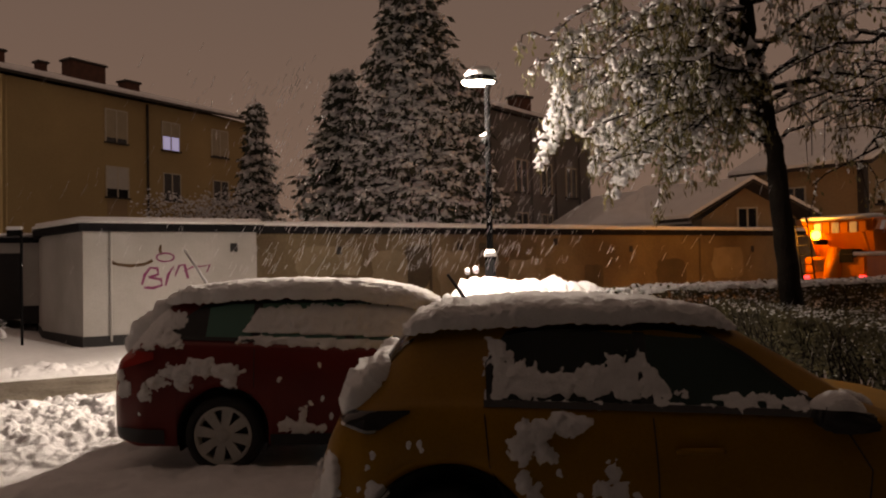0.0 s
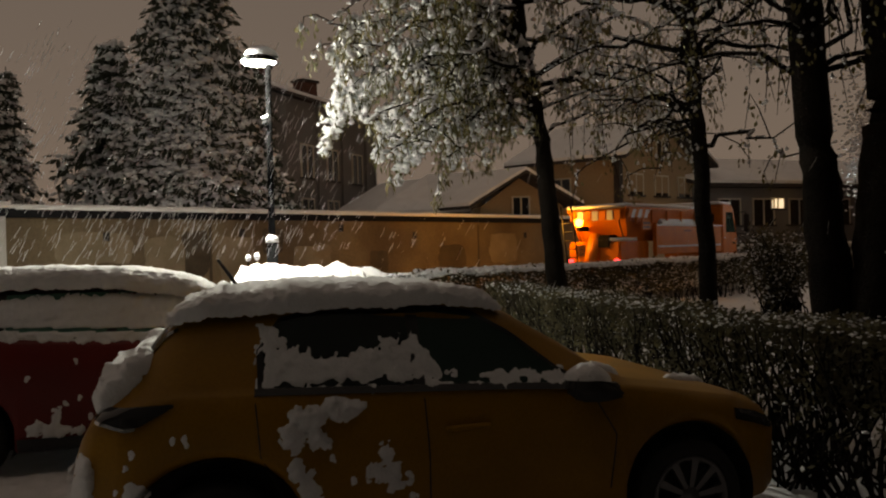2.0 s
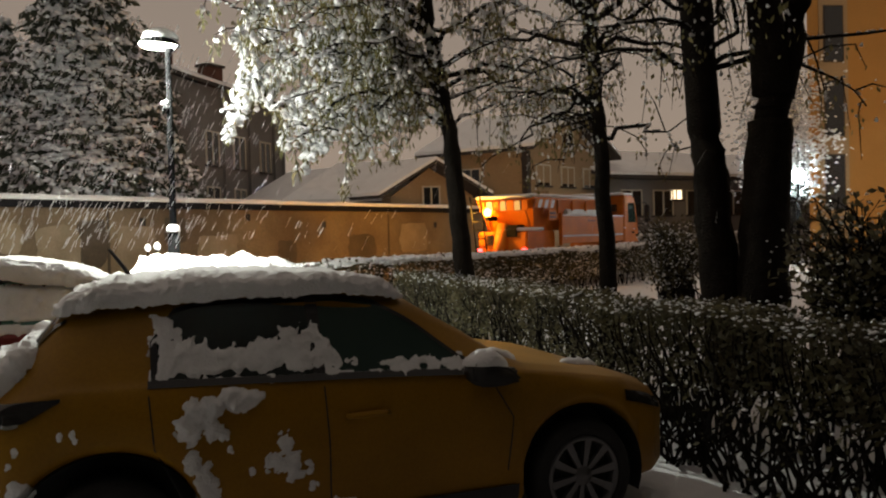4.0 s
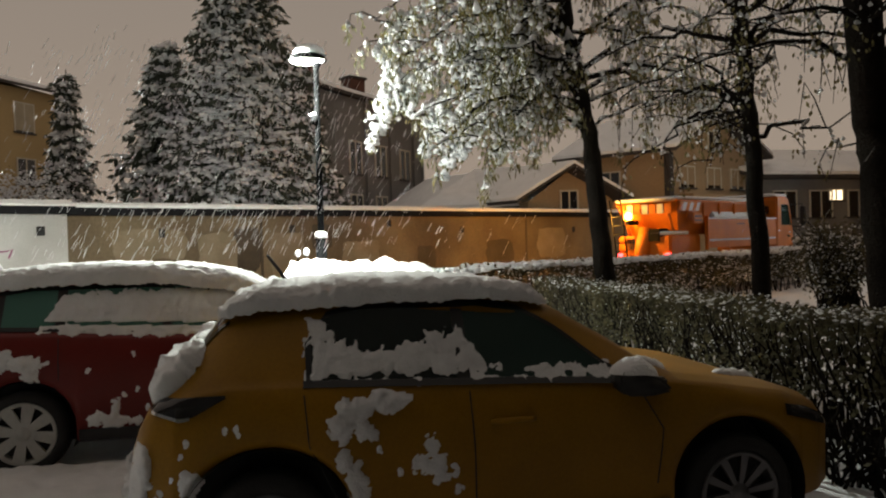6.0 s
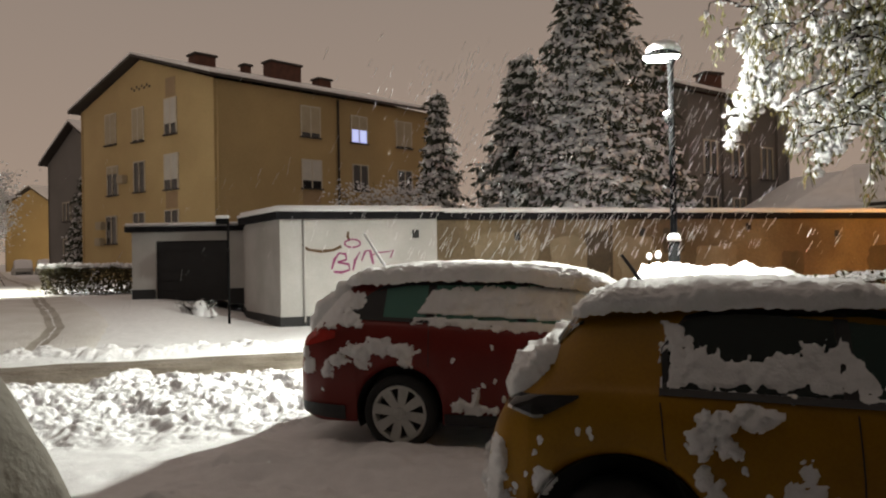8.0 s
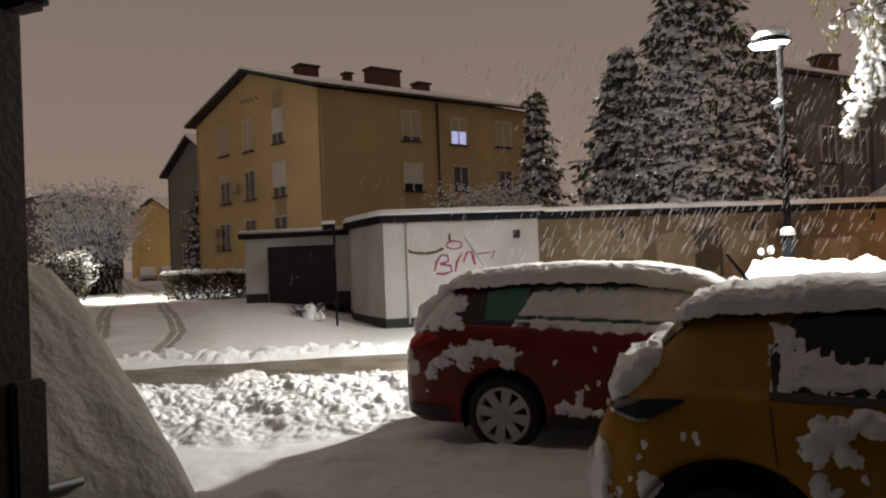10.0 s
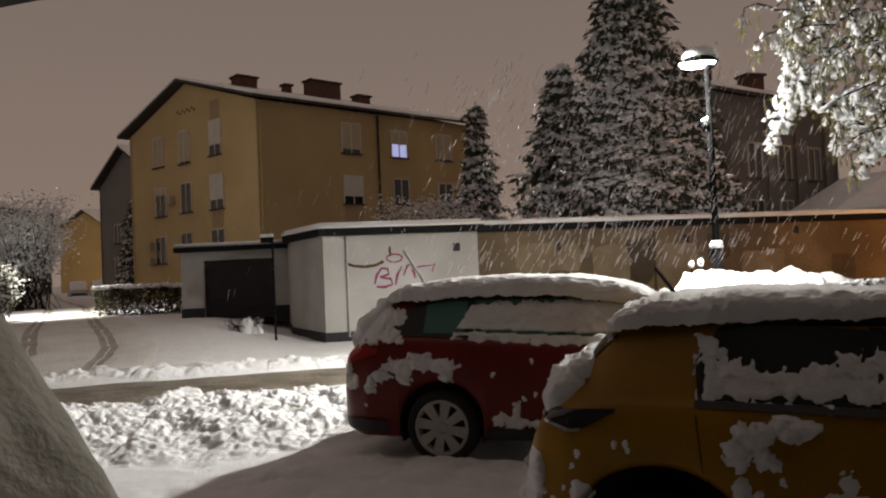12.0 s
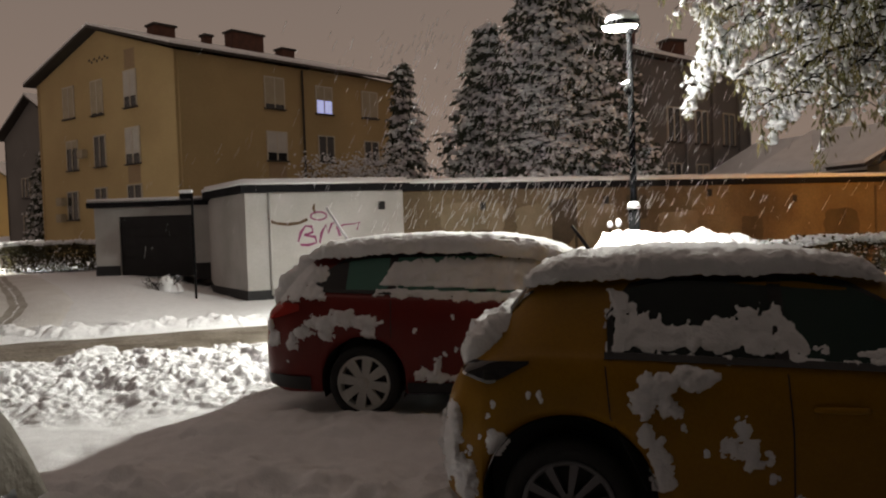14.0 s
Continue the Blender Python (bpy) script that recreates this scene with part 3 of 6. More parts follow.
# local y of the gable pose points to the street, of the side pose away from it
for x0, x1, z0, z1, b in ((10.17, 11.36, 8.88, 10.72, 1.0), (7.0, 8.14, 8.75, 10.68, 0.95), (3.55, 4.68, 8.81, 10.77, 0.7), (10.01, 11.2, 5.75, 7.47, 0.25), (6.92, 8.06, 5.76, 7.5, 0.0), (3.44, 4.75, 5.68, 7.63, 0.72),
                          (10.19, 11.38, 2.77, 4.42, 0.0), (6.98, 8.17, 2.9, 4.48, 0.0), (3.45, 4.75, 2.9, 4.47, 0.0)):
    window(flats, gm, 1, x0, x1, z0, z1, b, BLIND_WHITE if 0.6 < b < 0.8 else BLIND)
for x0, x1, z0, z1, b, pane in ((5.55, 6.81, 8.76, 10.51, 0.86, None), (9.23, 10.4, 8.75, 10.36, 0.5, LIT_PANE), (12.94, 14.19, 8.77, 10.43, 0.95, None), (5.57, 6.88, 5.75, 7.38, 0.72, None), (9.3, 10.44, 5.8, 7.35, 0.0, None), (13.02, 14.18, 5.78, 7.23, 0.0, None),
                                (5.57, 6.88, 2.75, 4.38, 0.5, None), (9.3, 10.44, 2.8, 4.35, 0.0, None), (13.02, 14.18, 2.78, 4.23, 0.0, None)):
    window(flats, sm, -1, x0, x1, z0, z1, b, BLIND_WHITE if b == 0.72 else BLIND, pane)
for x, m, o in ((8.15, sm, -1), (0.15, sm, -1)):
    v, f = tube_data([m @ Vector((x, o * 0.1, 0)), m @ Vector((x, o * 0.1, 11.2))], [0.07 if x > 1 else 0.04] * 2, 8)
    raw("drainpipe", v, f, EAVE if x > 1 else OCHRE, flats, "dark drainpipe" if x > 1 else "", True)
for x, z in ((9.2, 6.6), (11.9, 3.9), (12.0, 2.9)):
    part("air_conditioner", boxm(x - 0.35, x + 0.35, 0.02, 0.35, z - 0.25, z + 0.25, 0.03, gm), BLIND, flats, "small outdoor air conditioner")
for i in range(8):
    part("vent_hole", boxm(6.2 + i * 0.28, 6.36 + i * 0.28, 0.0, 0.012, 11.75 + 0.14 * (i % 2), 11.9 + 0.14 * (i % 2), 0, gm), EAVE, flats)
part("stain", boxm(3.6, 4.6, 0.0, 0.008, 10.9, 12.0, 0, gm), BROWN_FACADE, flats)
part("stain", boxm(3.5, 4.7, 0.0, 0.008, 4.6, 5.55, 0, gm), BROWN_FACADE, flats)
part("stain", boxm(5.6, 6.85, -0.008, 0.0, 4.45, 5.6, 0, sm), BROWN_FACADE, flats)


def chimney(house, place, turn, w, d, z0, z1):
    m = Matrix.Translation((*place, 0)) @ Matrix.Rotation(turn, 4, "Z")
    c = part("chimney", boxm(-w / 2, w / 2, -d / 2, d / 2, z0, z1, 0.02, m), TILE, house)
    part("chimney_cap", boxm(-w / 2 - 0.1, w / 2 + 0.1, -d / 2 - 0.1, d / 2 + 0.1, z1, z1 + 0.12, 0.02, m), EAVE, c)
    part("chimney_snow", boxm(-w / 2 - 0.06, w / 2 + 0.06, -d / 2 - 0.06, d / 2 + 0.06, z1 + 0.123, z1 + 0.16, 0.015, m), ROOF_SNOW, c)


rt = math.atan2(R_DIR[1], R_DIR[0])
Cc = Vector((-21.37, 36.97, 0))
gV, rV = Vector((*G_DIR, 0)).normalized(), Vector((*R_DIR, 0)).normalized()
for a, s, w, d, z1 in ((5.6, 3.1, 1.3, 0.9, 13.72), (6.0, 6.3, 0.5, 0.5, 13.75), (5.6, 8.7, 2.3, 0.9, 14.15), (5.6, 11.8, 1.0, 0.8, 13.6)):
    q = Cc + gV * a + rV * s
    chimney(flats, q.xy, rt, w, d, 12.3, z1)

nudge(flats, (-21.6, 37.7), (-22.25, 37.53), 1.08, 1.028, -0.02)

# dark flats behind the spruces
dark = thing("apartment_building", "dark grey block of flats behind the spruces", "building")
dcor = quad((2.5, 38.5), (-0.98, 0.2), (0.62, 0.78), 5.6, 9)
gabled_walls(dark, dcor, 0, 9.1, 10.2, GREY_FACADE, GREY_FACADE)
gabled_roof(dark, quad((2.6, 37.9), (-0.98, 0.2), (0.62, 0.78), 6.4, 9.9), 9.05, 10.2, 0.4, 0.18, 0.1)
dm = wall_pose(dcor[0], (0.62, 0.78))
for x in (1.2, 3.6, 6.2):
    for z in (2.6, 5.3):
        window(dark, dm, -1, x, x + 1.0, z, z + 1.6, 0.0)
    part("pilaster", boxm(x + 1.4, x + 1.75, -0.14, 0.0, 0, 9.0, 0, dm), GREY_FACADE, dark)
dm2 = wall_pose(dcor[0], (-0.98, 0.2))
for x in (1.0, 3.6):
    for z in (2.6, 5.3):
        window(dark, dm2, 1, x, x + 1.0, z, z + 1.6, 0.4)
chimney(dark, (1.3, 41.2), 0.6, 1.0, 0.8, 9.4, 11.0)
chimney(dark, (3.8, 42.5), 0.6, 1.0, 0.8, 9.4, 10.6)

nudge(dark, (2.5, 38.5), (2.45, 38.78), 0.15, 1.03)

# gabled house behind the wall
house = thing("house", "brown gabled house with a snow-covered roof", "house")
hcor = quad((16.9, 32.1), (0.87, 0.45), (-0.62, 0.78), 7.4, 4.9)
gabled_walls(house, hcor, 0, 5.55, 7.5, BROWN_FACADE, BROWN_FACADE)
gabled_roof(house, quad((16.9, 31.3), (0.87, 0.45), (-0.62, 0.78), 8.4, 6.4), 5.5, 7.6, 0.5, 0.16, 0.14)
hm, hm2 = wall_pose(hcor[0], (0.87, 0.45)), wall_pose(hcor[0], (-0.62, 0.78))
window(house, hm, -1, 3.3, 4.2, 5.75, 6.65)
for x in (0.9, 3.1, 5.2):
    window(house, hm, -1, x, x + 1.1, 3.95, 4.9, 0.85, BROWN_FACADE)
part("balcony", boxm(0.4, 7.0, -1.0, -0.02, 2.75, 3.6, 0.03, hm), BROWN_FACADE, house, "boarded timber balcony")
window(house, hm2, 1, 2.4, 3.3, 3.9, 4.8)
part("wing", boxm(-0.3, 0.0, -0.3, 0.0, 0, 5.5, 0, hm), EAVE, house)

# small house with a low snowy roof
cottage = thing("house", "small house with a broad snow-covered roof", "house")
ccor = quad((10.4, 33.2), (0.93, -0.1), (-0.5, 0.86), 3.8, 9.0)
gabled_walls(cottage, ccor, 0, 3.4, 4.75, BROWN_FACADE, BROWN_FACADE)
gabled_roof(cottage, quad((9.7, 32.6), (0.93, -0.1), (-0.5, 0.86), 5.2, 10.0), 3.3, 4.85, 0.4, 0.14, 0.14)
window(cottage, wall_pose(ccor[0], (0.93, -0.1)), -1, 1.5, 2.2, 3.0, 3.8)
nudge(cottage, (11, 33), (11.27, 33.1), -0.4, 1.02)
barn = thing("barn", "low outbuilding with a long snowy roof slope", "barn")
bcor = quad((6.4, 35.6), (0.75, 0.66), (0.93, -0.36), 8.0, 4.2)
gabled_walls(barn, bcor, 0, 3.1, 5.0, OCHRE_DIM, OCHRE_DIM)
gabled_roof(barn, quad((6.0, 35.2), (0.75, 0.66), (0.93, -0.36), 9.0, 5.0), 3.1, 5.1, 0.4, 0.14, 0.14)

nudge(barn, (8, 35), (8.13, 35.26), -0.1, 1.02)

# long low building past the gabled house
hall = thing("hall", "long low hall with snowy roof and a lit window", "building")
lcor = quad((22.5, 35.0), (-0.62, 0.78), (0.78, 0.1), 9, 24)
gabled_walls(hall, lcor, 0, 4.3, 5.6, GREY_FACADE, GREY_FACADE)
gabled_roof(hall, quad((22.2, 34.4), (-0.62, 0.78), (0.78, 0.1), 10, 25), 4.3, 5.9, 0.4, 0.2, 0.16)
lm = wall_pose(lcor[0], (0.78, 0.1))
for i, x in enumerate((1.0, 3.2, 5.6, 8.5)):
    window(hall, lm, -1, x, x + 1.3, 2.4, 3.7, 0.0)
window(hall, lm, -1, 4.4, 5.2, 3.25, 3.75, 0.0, None, WARM_PANE)

nudge(hall, (26, 35), (26.66, 34.63), -1.07, 1.03)

# orange facade at the far end
tower = thing("apartment_building", "tall orange facade with dark staircase windows", "building")
tcor = quad((28.9, 28.0), (0.76, 0.65), (0.97, -0.24), 9, 14)
m = wall_pose(tcor[0], (0.97, -0.24))
part("wall", prism(tcor, 0, 17), ORANGE_FACADE, tower)
for i in range(4):
    for x0, x1, z0, z1 in ((0.75, 1.75, 2.3, 4.9), (4.3, 5.5, 2.9, 4.5)):
        w = part("window", boxm(x0, x1, -0.07, 0.0, z0 + i * 3.4, z1 + i * 3.4, 0.01, m), EAVE, tower, "dark window panel")
        part("pane", boxm(x0 + 0.08, x1 - 0.08, -0.085, -0.072, z0 + 0.08 + i * 3.4, z1 - 0.08 + i * 3.4, 0, m), PANE, w)
part("band", boxm(0.55, 1.95, -0.05, 0.0, 0, 17, 0, m), BROWN_FACADE, tower)
part("roof", prism(outset(tcor, 0.4), 17, 17.3), EAVE, tower)
part("roof_snow", prism(outset(tcor, 0.4), 17.303, 17.45), ROOF_SNOW, tower)

nudge(tower, (28.9, 28.0), (29.5, 27.48), -1.27, 1.03)

# far houses up the side street
for corner, g, r, lg, lr, ze, zr, wall_m, lab in (((-37.0, 49.6), (-0.9, 0.43), (0.43, 0.9), 9.2, 12, 9.4, 12.0, GREY_FACADE, "dark block of flats beyond the ochre one"),
                                                  ((-83.0, 100.0), (-0.76, -0.65), (0.45, 0.89), 7.2, 14, 9.9, 12.6, OCHRE, "distant yellow house with a snowy gable"),
                                                  ((-84.5, 89.0), (-0.9, -0.43), (-0.69, 0.72), 18, 12, 11.6, 13.0, GREY_FACADE, "distant grey house with a snowy roof")):
    h = thing("house", lab, "house")
    cs = quad(corner, g, r, lg, lr)
    gabled_walls(h, cs, 0, ze, zr, wall_m, wall_m)
    gabled_roof(h, outset(cs, 0.7), ze - 0.1, zr + 0.1, 0.5, 0.16, 0.15)
    m = wall_pose(cs[0], g)
    for x in (2, 5.5, 9):
        if x + 1.2 < lg and corner[0] > -50:
            for z in (2.0, 4.8):
                window(h, m, 1, x, x + 1.1, z, z + 1.4)
    nudge(h, corner, (corner[0] * 1.026, corner[1] * 0.984), 1.3, 1.03)
chimney(thing("chimney_stack", "brick chimney standing on a distant roof", "chimney"), (-85.7, 102.9), 0.3, 1.4, 1.0, 10.5, 14.0)


# ---- street lamp ----
street = thing("street_lamp", "dark street lamp with a glowing round head, snow on its hood", "street lamp", Matrix.Translation((0.6, 12.85, 0)))
tube("pole", [(0, 0, 1.85), (0, 0, 4.66)], [0.055, 0.045], POLE, street, 12)
tube("pole_base", [(0, 0, -0.05), (0, 0, 1.83)], [0.09, 0.088], POLE, street, 14)
tube("snow_collar", [(0, 0, 1.835), (0, 0, 1.9), (0, 0, 1.95)], [0.105, 0.1, 0.06], SNOW, street, 12)
tube("bracket", [(-0.02, 0, 3.72), (-0.1, 0, 3.76)], [0.07, 0.05], METAL, street, 10)
tube("bracket_snow", [(-0.12, 0, 3.81), (-0.03, 0, 3.84), (0.04, 0, 3.81)], [0.03, 0.045, 0.03], SNOW, street, 8)


def dome(cx, r, z0, h, zs=7, seg=24):
    v, f = [], []
    for i in range(zs):
        a = math.pi / 2 * i / (zs - 1)
        for k in range(seg):
            w = 2 * math.pi * k / seg
            v.append((cx + r * math.cos(a) * math.cos(w), 0.55 * r * math.cos(a) * math.sin(w) * 1.4, z0 + h * math.sin(a)))
    for i in range(zs - 1):
        for k in range(seg):
            j = (k + 1) % seg
            f.append((i * seg + k, i * seg + j, (i + 1) * seg + j, (i + 1) * seg + k))
    return v, f


v, f = dome(-0.12, 0.30, 4.70, 0.14)
raw("hood", v, f, METAL, street, "grey hood", True)
v, f = dome(-0.10, 0.27, 4.80, 0.18)
raw("hood_snow", v, f, SNOW, street, "cap of snow", True)
bm = bmesh.new()
bmesh.ops.create_cone(bm, cap_ends=True, segments=28, radius1=0.24, radius2=0.28, depth=0.05, matrix=Matrix.Translation((-0.14, 0, 4.70)) @ Matrix.Diagonal((1, 0.75, 1, 1)))
part("lens", bm, LED, street, "glowing white lens")
tube("neck", [(0, 0, 4.6), (0.04, 0, 4.72)], [0.05, 0.07], METAL, street, 10)

far_lamp = thing("street_lamp", "distant white street lamp behind the trees", "street lamp", Matrix.Translation((25.91, 24.75, -0.7)))
tube("pole", [(0, 0, 0), (0, 0, 4.3)], [0.08, 0.06], METAL, far_lamp, 8)
bm = bmesh.new()
bmesh.ops.create_icosphere(bm, subdivisions=2, radius=0.3, matrix=Matrix.Translation((0, 0, 4.5)))
part("lens", bm, FARLIGHT, far_lamp, "glowing white globe")

# ---- road sign seen edge on, with a snow cap ----
sign = thing("sign_post", "thin dark sign post with a snow-capped plate", "sign", Matrix.Translation((-9.5, 16.92, 0.1)))
tube("pole", [(0, 0, -0.1), (0, 0, 2.55)], [0.03, 0.03], METAL, sign, 8)
part("plate", boxm(-0.32, 0.02, -0.02, 0.02, 2.42, 2.56, 0.005), METAL, sign)
part("plate_snow", boxm(-0.34, 0.04, -0.06, 0.06, 2.563, 2.64, 0.03), SNOW, sign)


# ---- cars ----
def largest(faces):
    """The largest connected set of faces."""
    by_vert, seen, best = {}, set(), []
    for n, q in enumerate(faces):
        for k in range(len(q)):
            by_vert.setdefault(frozenset((q[k], q[k - 1])), []).append(n)
    for n in range(len(faces)):
        if n in seen:
            continue
        stack, got = [n], []
        seen.add(n)
        while stack:
            a = stack.pop()
            got.append(a)
            for k in range(len(faces[a])):
                for o in by_vert[frozenset((faces[a][k], faces[a][k - 1]))]:
                    if o not in seen:
                        seen.add(o)
                        stack.append(o)
        if len(got) > len(best):
            best = got
    return [faces[n] for n in best]


class Car:
    """A lofted body; x along the car from its tail, y across from the near side's middle line, z up."""

    def __init__(self, tables, hubs, hub_z, arch, sill):
        self.t, self.hubs, self.hz, self.arch, self.sill = tables, hubs, hub_z, arch, sill

    def val(self, key, x):
        xs, ys = zip(*self.t[key])
        return float(np.interp(x, xs, ys))

    def low(self, x):
        z = self.sill + 0.08 * smooth(0.25, 0.0, x)
        for h, a in zip(self.hubs, self.arch):
            d = abs(x - h)
            if d < a:
                z = max(z, self.hz + math.sqrt(a * a - d * d))
        return z

    def ring(self, x):
        wb, zb, zt, rw, zl = self.val("belly", x), self.val("belt", x), self.val("top", x), self.val("roof_w", x), self.low(x)
        zt = max(zt, zb + 0.02)
        k = min(1.0, (zt - zb) / 0.35)
        zm = max(zl + 0.06, min(0.62, zb - 0.05))
        zl = min(zl, zb - 0.12)
        zm = max(zm, zl + 0.04)
        return [(wb * 0.95, zl), (wb * 0.985, zl + 0.03), (wb, zm), (wb - 0.012, (zm + zb) / 2), (wb - 0.035, zb - 0.02), (wb - 0.06, zb), (wb - 0.09 - 0.0 * k, zb + 0.03 * k + 0.001), (rw + 0.02, zt - 0.09 * k), (rw - 0.05, zt - 0.035 * k), (rw * 0.6, zt - 0.008 * k), (0, zt)]

    def side(self, x, z):
        r = self.ring(x)
        for (y0, z0), (y1, z1) in zip(r, r[1:]):
            if z0 <= z <= z1:
                return y0 + (y1 - y0) * (z - z0) / max(1e-6, z1 - z0)
        return r[0][0] if z < r[0][1] else r[-3][0]

    def top(self, x, y):
        r = self.ring(x)[::-1]
        for (y0, z0), (y1, z1) in zip(r, r[1:]):
            if y0 <= abs(y) <= y1:
                return max(r[2][1] - 0.035, z0 + (z1 - z0) * (abs(y) - y0) / max(1e-6, y1 - y0))
        return r[2][1]

    def body(self, length):
        xs = sorted({0.0, 0.015, 0.035, length - 0.015, length - 0.035, length} | {round(length * i / 110, 4) for i in range(111)} | {h + s * a for h, a in zip(self.hubs, self.arch) for s in (-1, -0.985, 0.985, 1)})
        v, f = [], []
        for x in xs:
            r = self.ring(x)
            v += [(x, -y, z) for y, z in r] + [(x, y, z) for y, z in r[-2::-1]]
        n = 21
        for i in range(len(xs) - 1):
            for k in range(n - 1):
                a = i * n + k
                f.append((a, a + 1, a + n + 1, a + n))
        f.append(tuple(range(n)))
        f.append(tuple((len(xs) - 1) * n + k for k in range(n))[::-1])
        return v, f

    def strip(self, outline_low, outline_high, x0, x1, proud, n=24, rows=5):
        """A pane on the near side between two edges given as (x, z) tables."""
        v, f = [], []
        for i in range(n + 1):
            x = x0 + (x1 - x0) * i / n
            a, b = float(np.interp(x, *zip(*outline_low))), float(np.interp(x, *zip(*outline_high)))
            for k in range(rows + 1):
                z = a + (b - a) * k / rows
                v.append((x, -(self.side(x, z) + proud), z))
        for i in range(n):
            for k in range(rows):
                q = i * (rows + 1) + k
                f.append((q, q + rows + 1, q + rows + 2, q + 1))
        return v, f

    def snow_side(self, inside, x0, x1, z0, z1, thick, seed, step=0.013, rough=1.0):
        """Snow stuck to the near side where inside(x, z) is positive (about metres from its rim)."""
        nx, nz = int((x1 - x0) / step), int((z1 - z0) / step)
        v, f, ok = [], [], []
        for j in range(nz + 1):
            for i in range(nx + 1):
                x, z = x0 + i * step, z0 + j * step
                d = inside(x, z) + rough * (0.03 * noise.noise((x * 9, z * 9, seed)) + 0.022 * noise.noise((x * 24, z * 24, seed + 3)) + 0.014 * noise.noise((x * 55, z * 55, seed + 6)))
                h = max(-0.03, d * 0.5) if d <= 0 else thick * min(1.0, (d / 0.05)) ** 0.5 * max(0.6, 0.8 + 0.7 * noise.noise((x * 14, z * 14, seed + 8)) + 0.4 * noise.noise((x * 34, z * 34, seed + 5)))
                v.append((x, -(self.side(x, z) + h), z))
                ok.append(d > 0)
        w = nx + 1
        for j in range(nz):
            for i in range(nx):
                q = (j * w + i, j * w + i + 1, (j + 1) * w + i + 1, (j + 1) * w + i)
                if any(ok[k] for k in q):
                    f.append(q)
        f = largest(f)
        used = sorted({k for q in f for k in q})
        slot = {k: n for n, k in enumerate(used)}
        return [v[k] for k in used], [tuple(slot[k] for k in q) for q in f]

    def snow_top(self, x0, x1, half, thick, seed, step=0.035, lift=0.0, bulge=0.0):
        """Snow lying on the roof or hood, with a rounded rim."""
        nx, ny = int((x1 - x0) / step), int(2 * half / step)
        v, f = [], []
        for j in range(ny + 1):
            for i in range(nx + 1):
                x, y = x0 + (x1 - x0) * i / nx, -half + 2 * half * j / ny
                d = min(x - x0, x1 - x, half - abs(y))
                wob = noise.noise((x * 3, y * 3, seed)) * 0.3 + noise.noise((x * 11, y * 11, seed)) * 0.3 + noise.noise((x * 27, y * 27, seed)) * 0.15
                prof = max(0.0, 1 - max(0.0, 1 - d / 0.11) ** 2.4) ** 0.6
                h = thick * prof * (1 + wob) - (0.03 if d <= 0.001 else 0)
                ex = bulge * math.sin(min(1.0, d / 0.08) * math.pi) * (1 if y > 0 else -1) if half - abs(y) < 0.08 else 0
                v.append((x, y + ex, self.top(x, y) + h + lift))
        w = nx + 1
        for j in range(ny):
            for i in range(nx):
                f.append((j * w + i, j * w + i + 1, (j + 1) * w + i + 1, (j + 1) * w + i))
        return v, f


def snow_loaf(car, x0, x1, half, thick, seed, sink=0.02):
    """A puffy slab of snow lying along the roof, with rounded ends and sides."""
    nx, na = 170, 70
    v, f = [], []
    xm, hl = (x0 + x1) / 2, (x1 - x0) / 2
    for i in range(nx + 1):
        q = -1 + 2 * i / nx
        q = math.copysign(1 - (1 - abs(q)) ** 1.6, q)
        x = xm + hl * q
        s = max(0.0, 1 - abs(q) ** 7) ** 0.5
        h = half * (0.86 + 0.14 * s)
        base = car.val("top", min(max(x, x0 + 0.06), x1 - 0.02)) - sink
        for k in range(na + 1):
            a = math.pi * (-0.05 + 1.10 * k / na)
            ca, sa = math.cos(a), math.sin(a)
            y = -h * math.copysign(abs(ca) ** 0.3, ca)
            z = (thick + sink) * s * math.copysign(abs(sa) ** 0.42, sa)
            z *= 1 - 0.10 * abs(y / h) ** 2
            n1 = noise.noise((x * 2.2, y * 2.2, seed)) * 0.024 + noise.noise((x * 9, y * 9, z * 9 + seed)) * 0.018 + noise.noise((x * 26, y * 26, z * 26 + seed)) * 0.016 + noise.noise((x * 58, y * 58, z * 58 + seed)) * 0.007
            v.append((x + n1 * 0.5 * q, y * (1 + n1 * 0.9), base + z + n1))
    for i in range(nx):
        for k in range(na):
            a = i * (na + 1) + k
            f.append((a, a + 1, a + na + 2, a + na + 1))
    return v, f


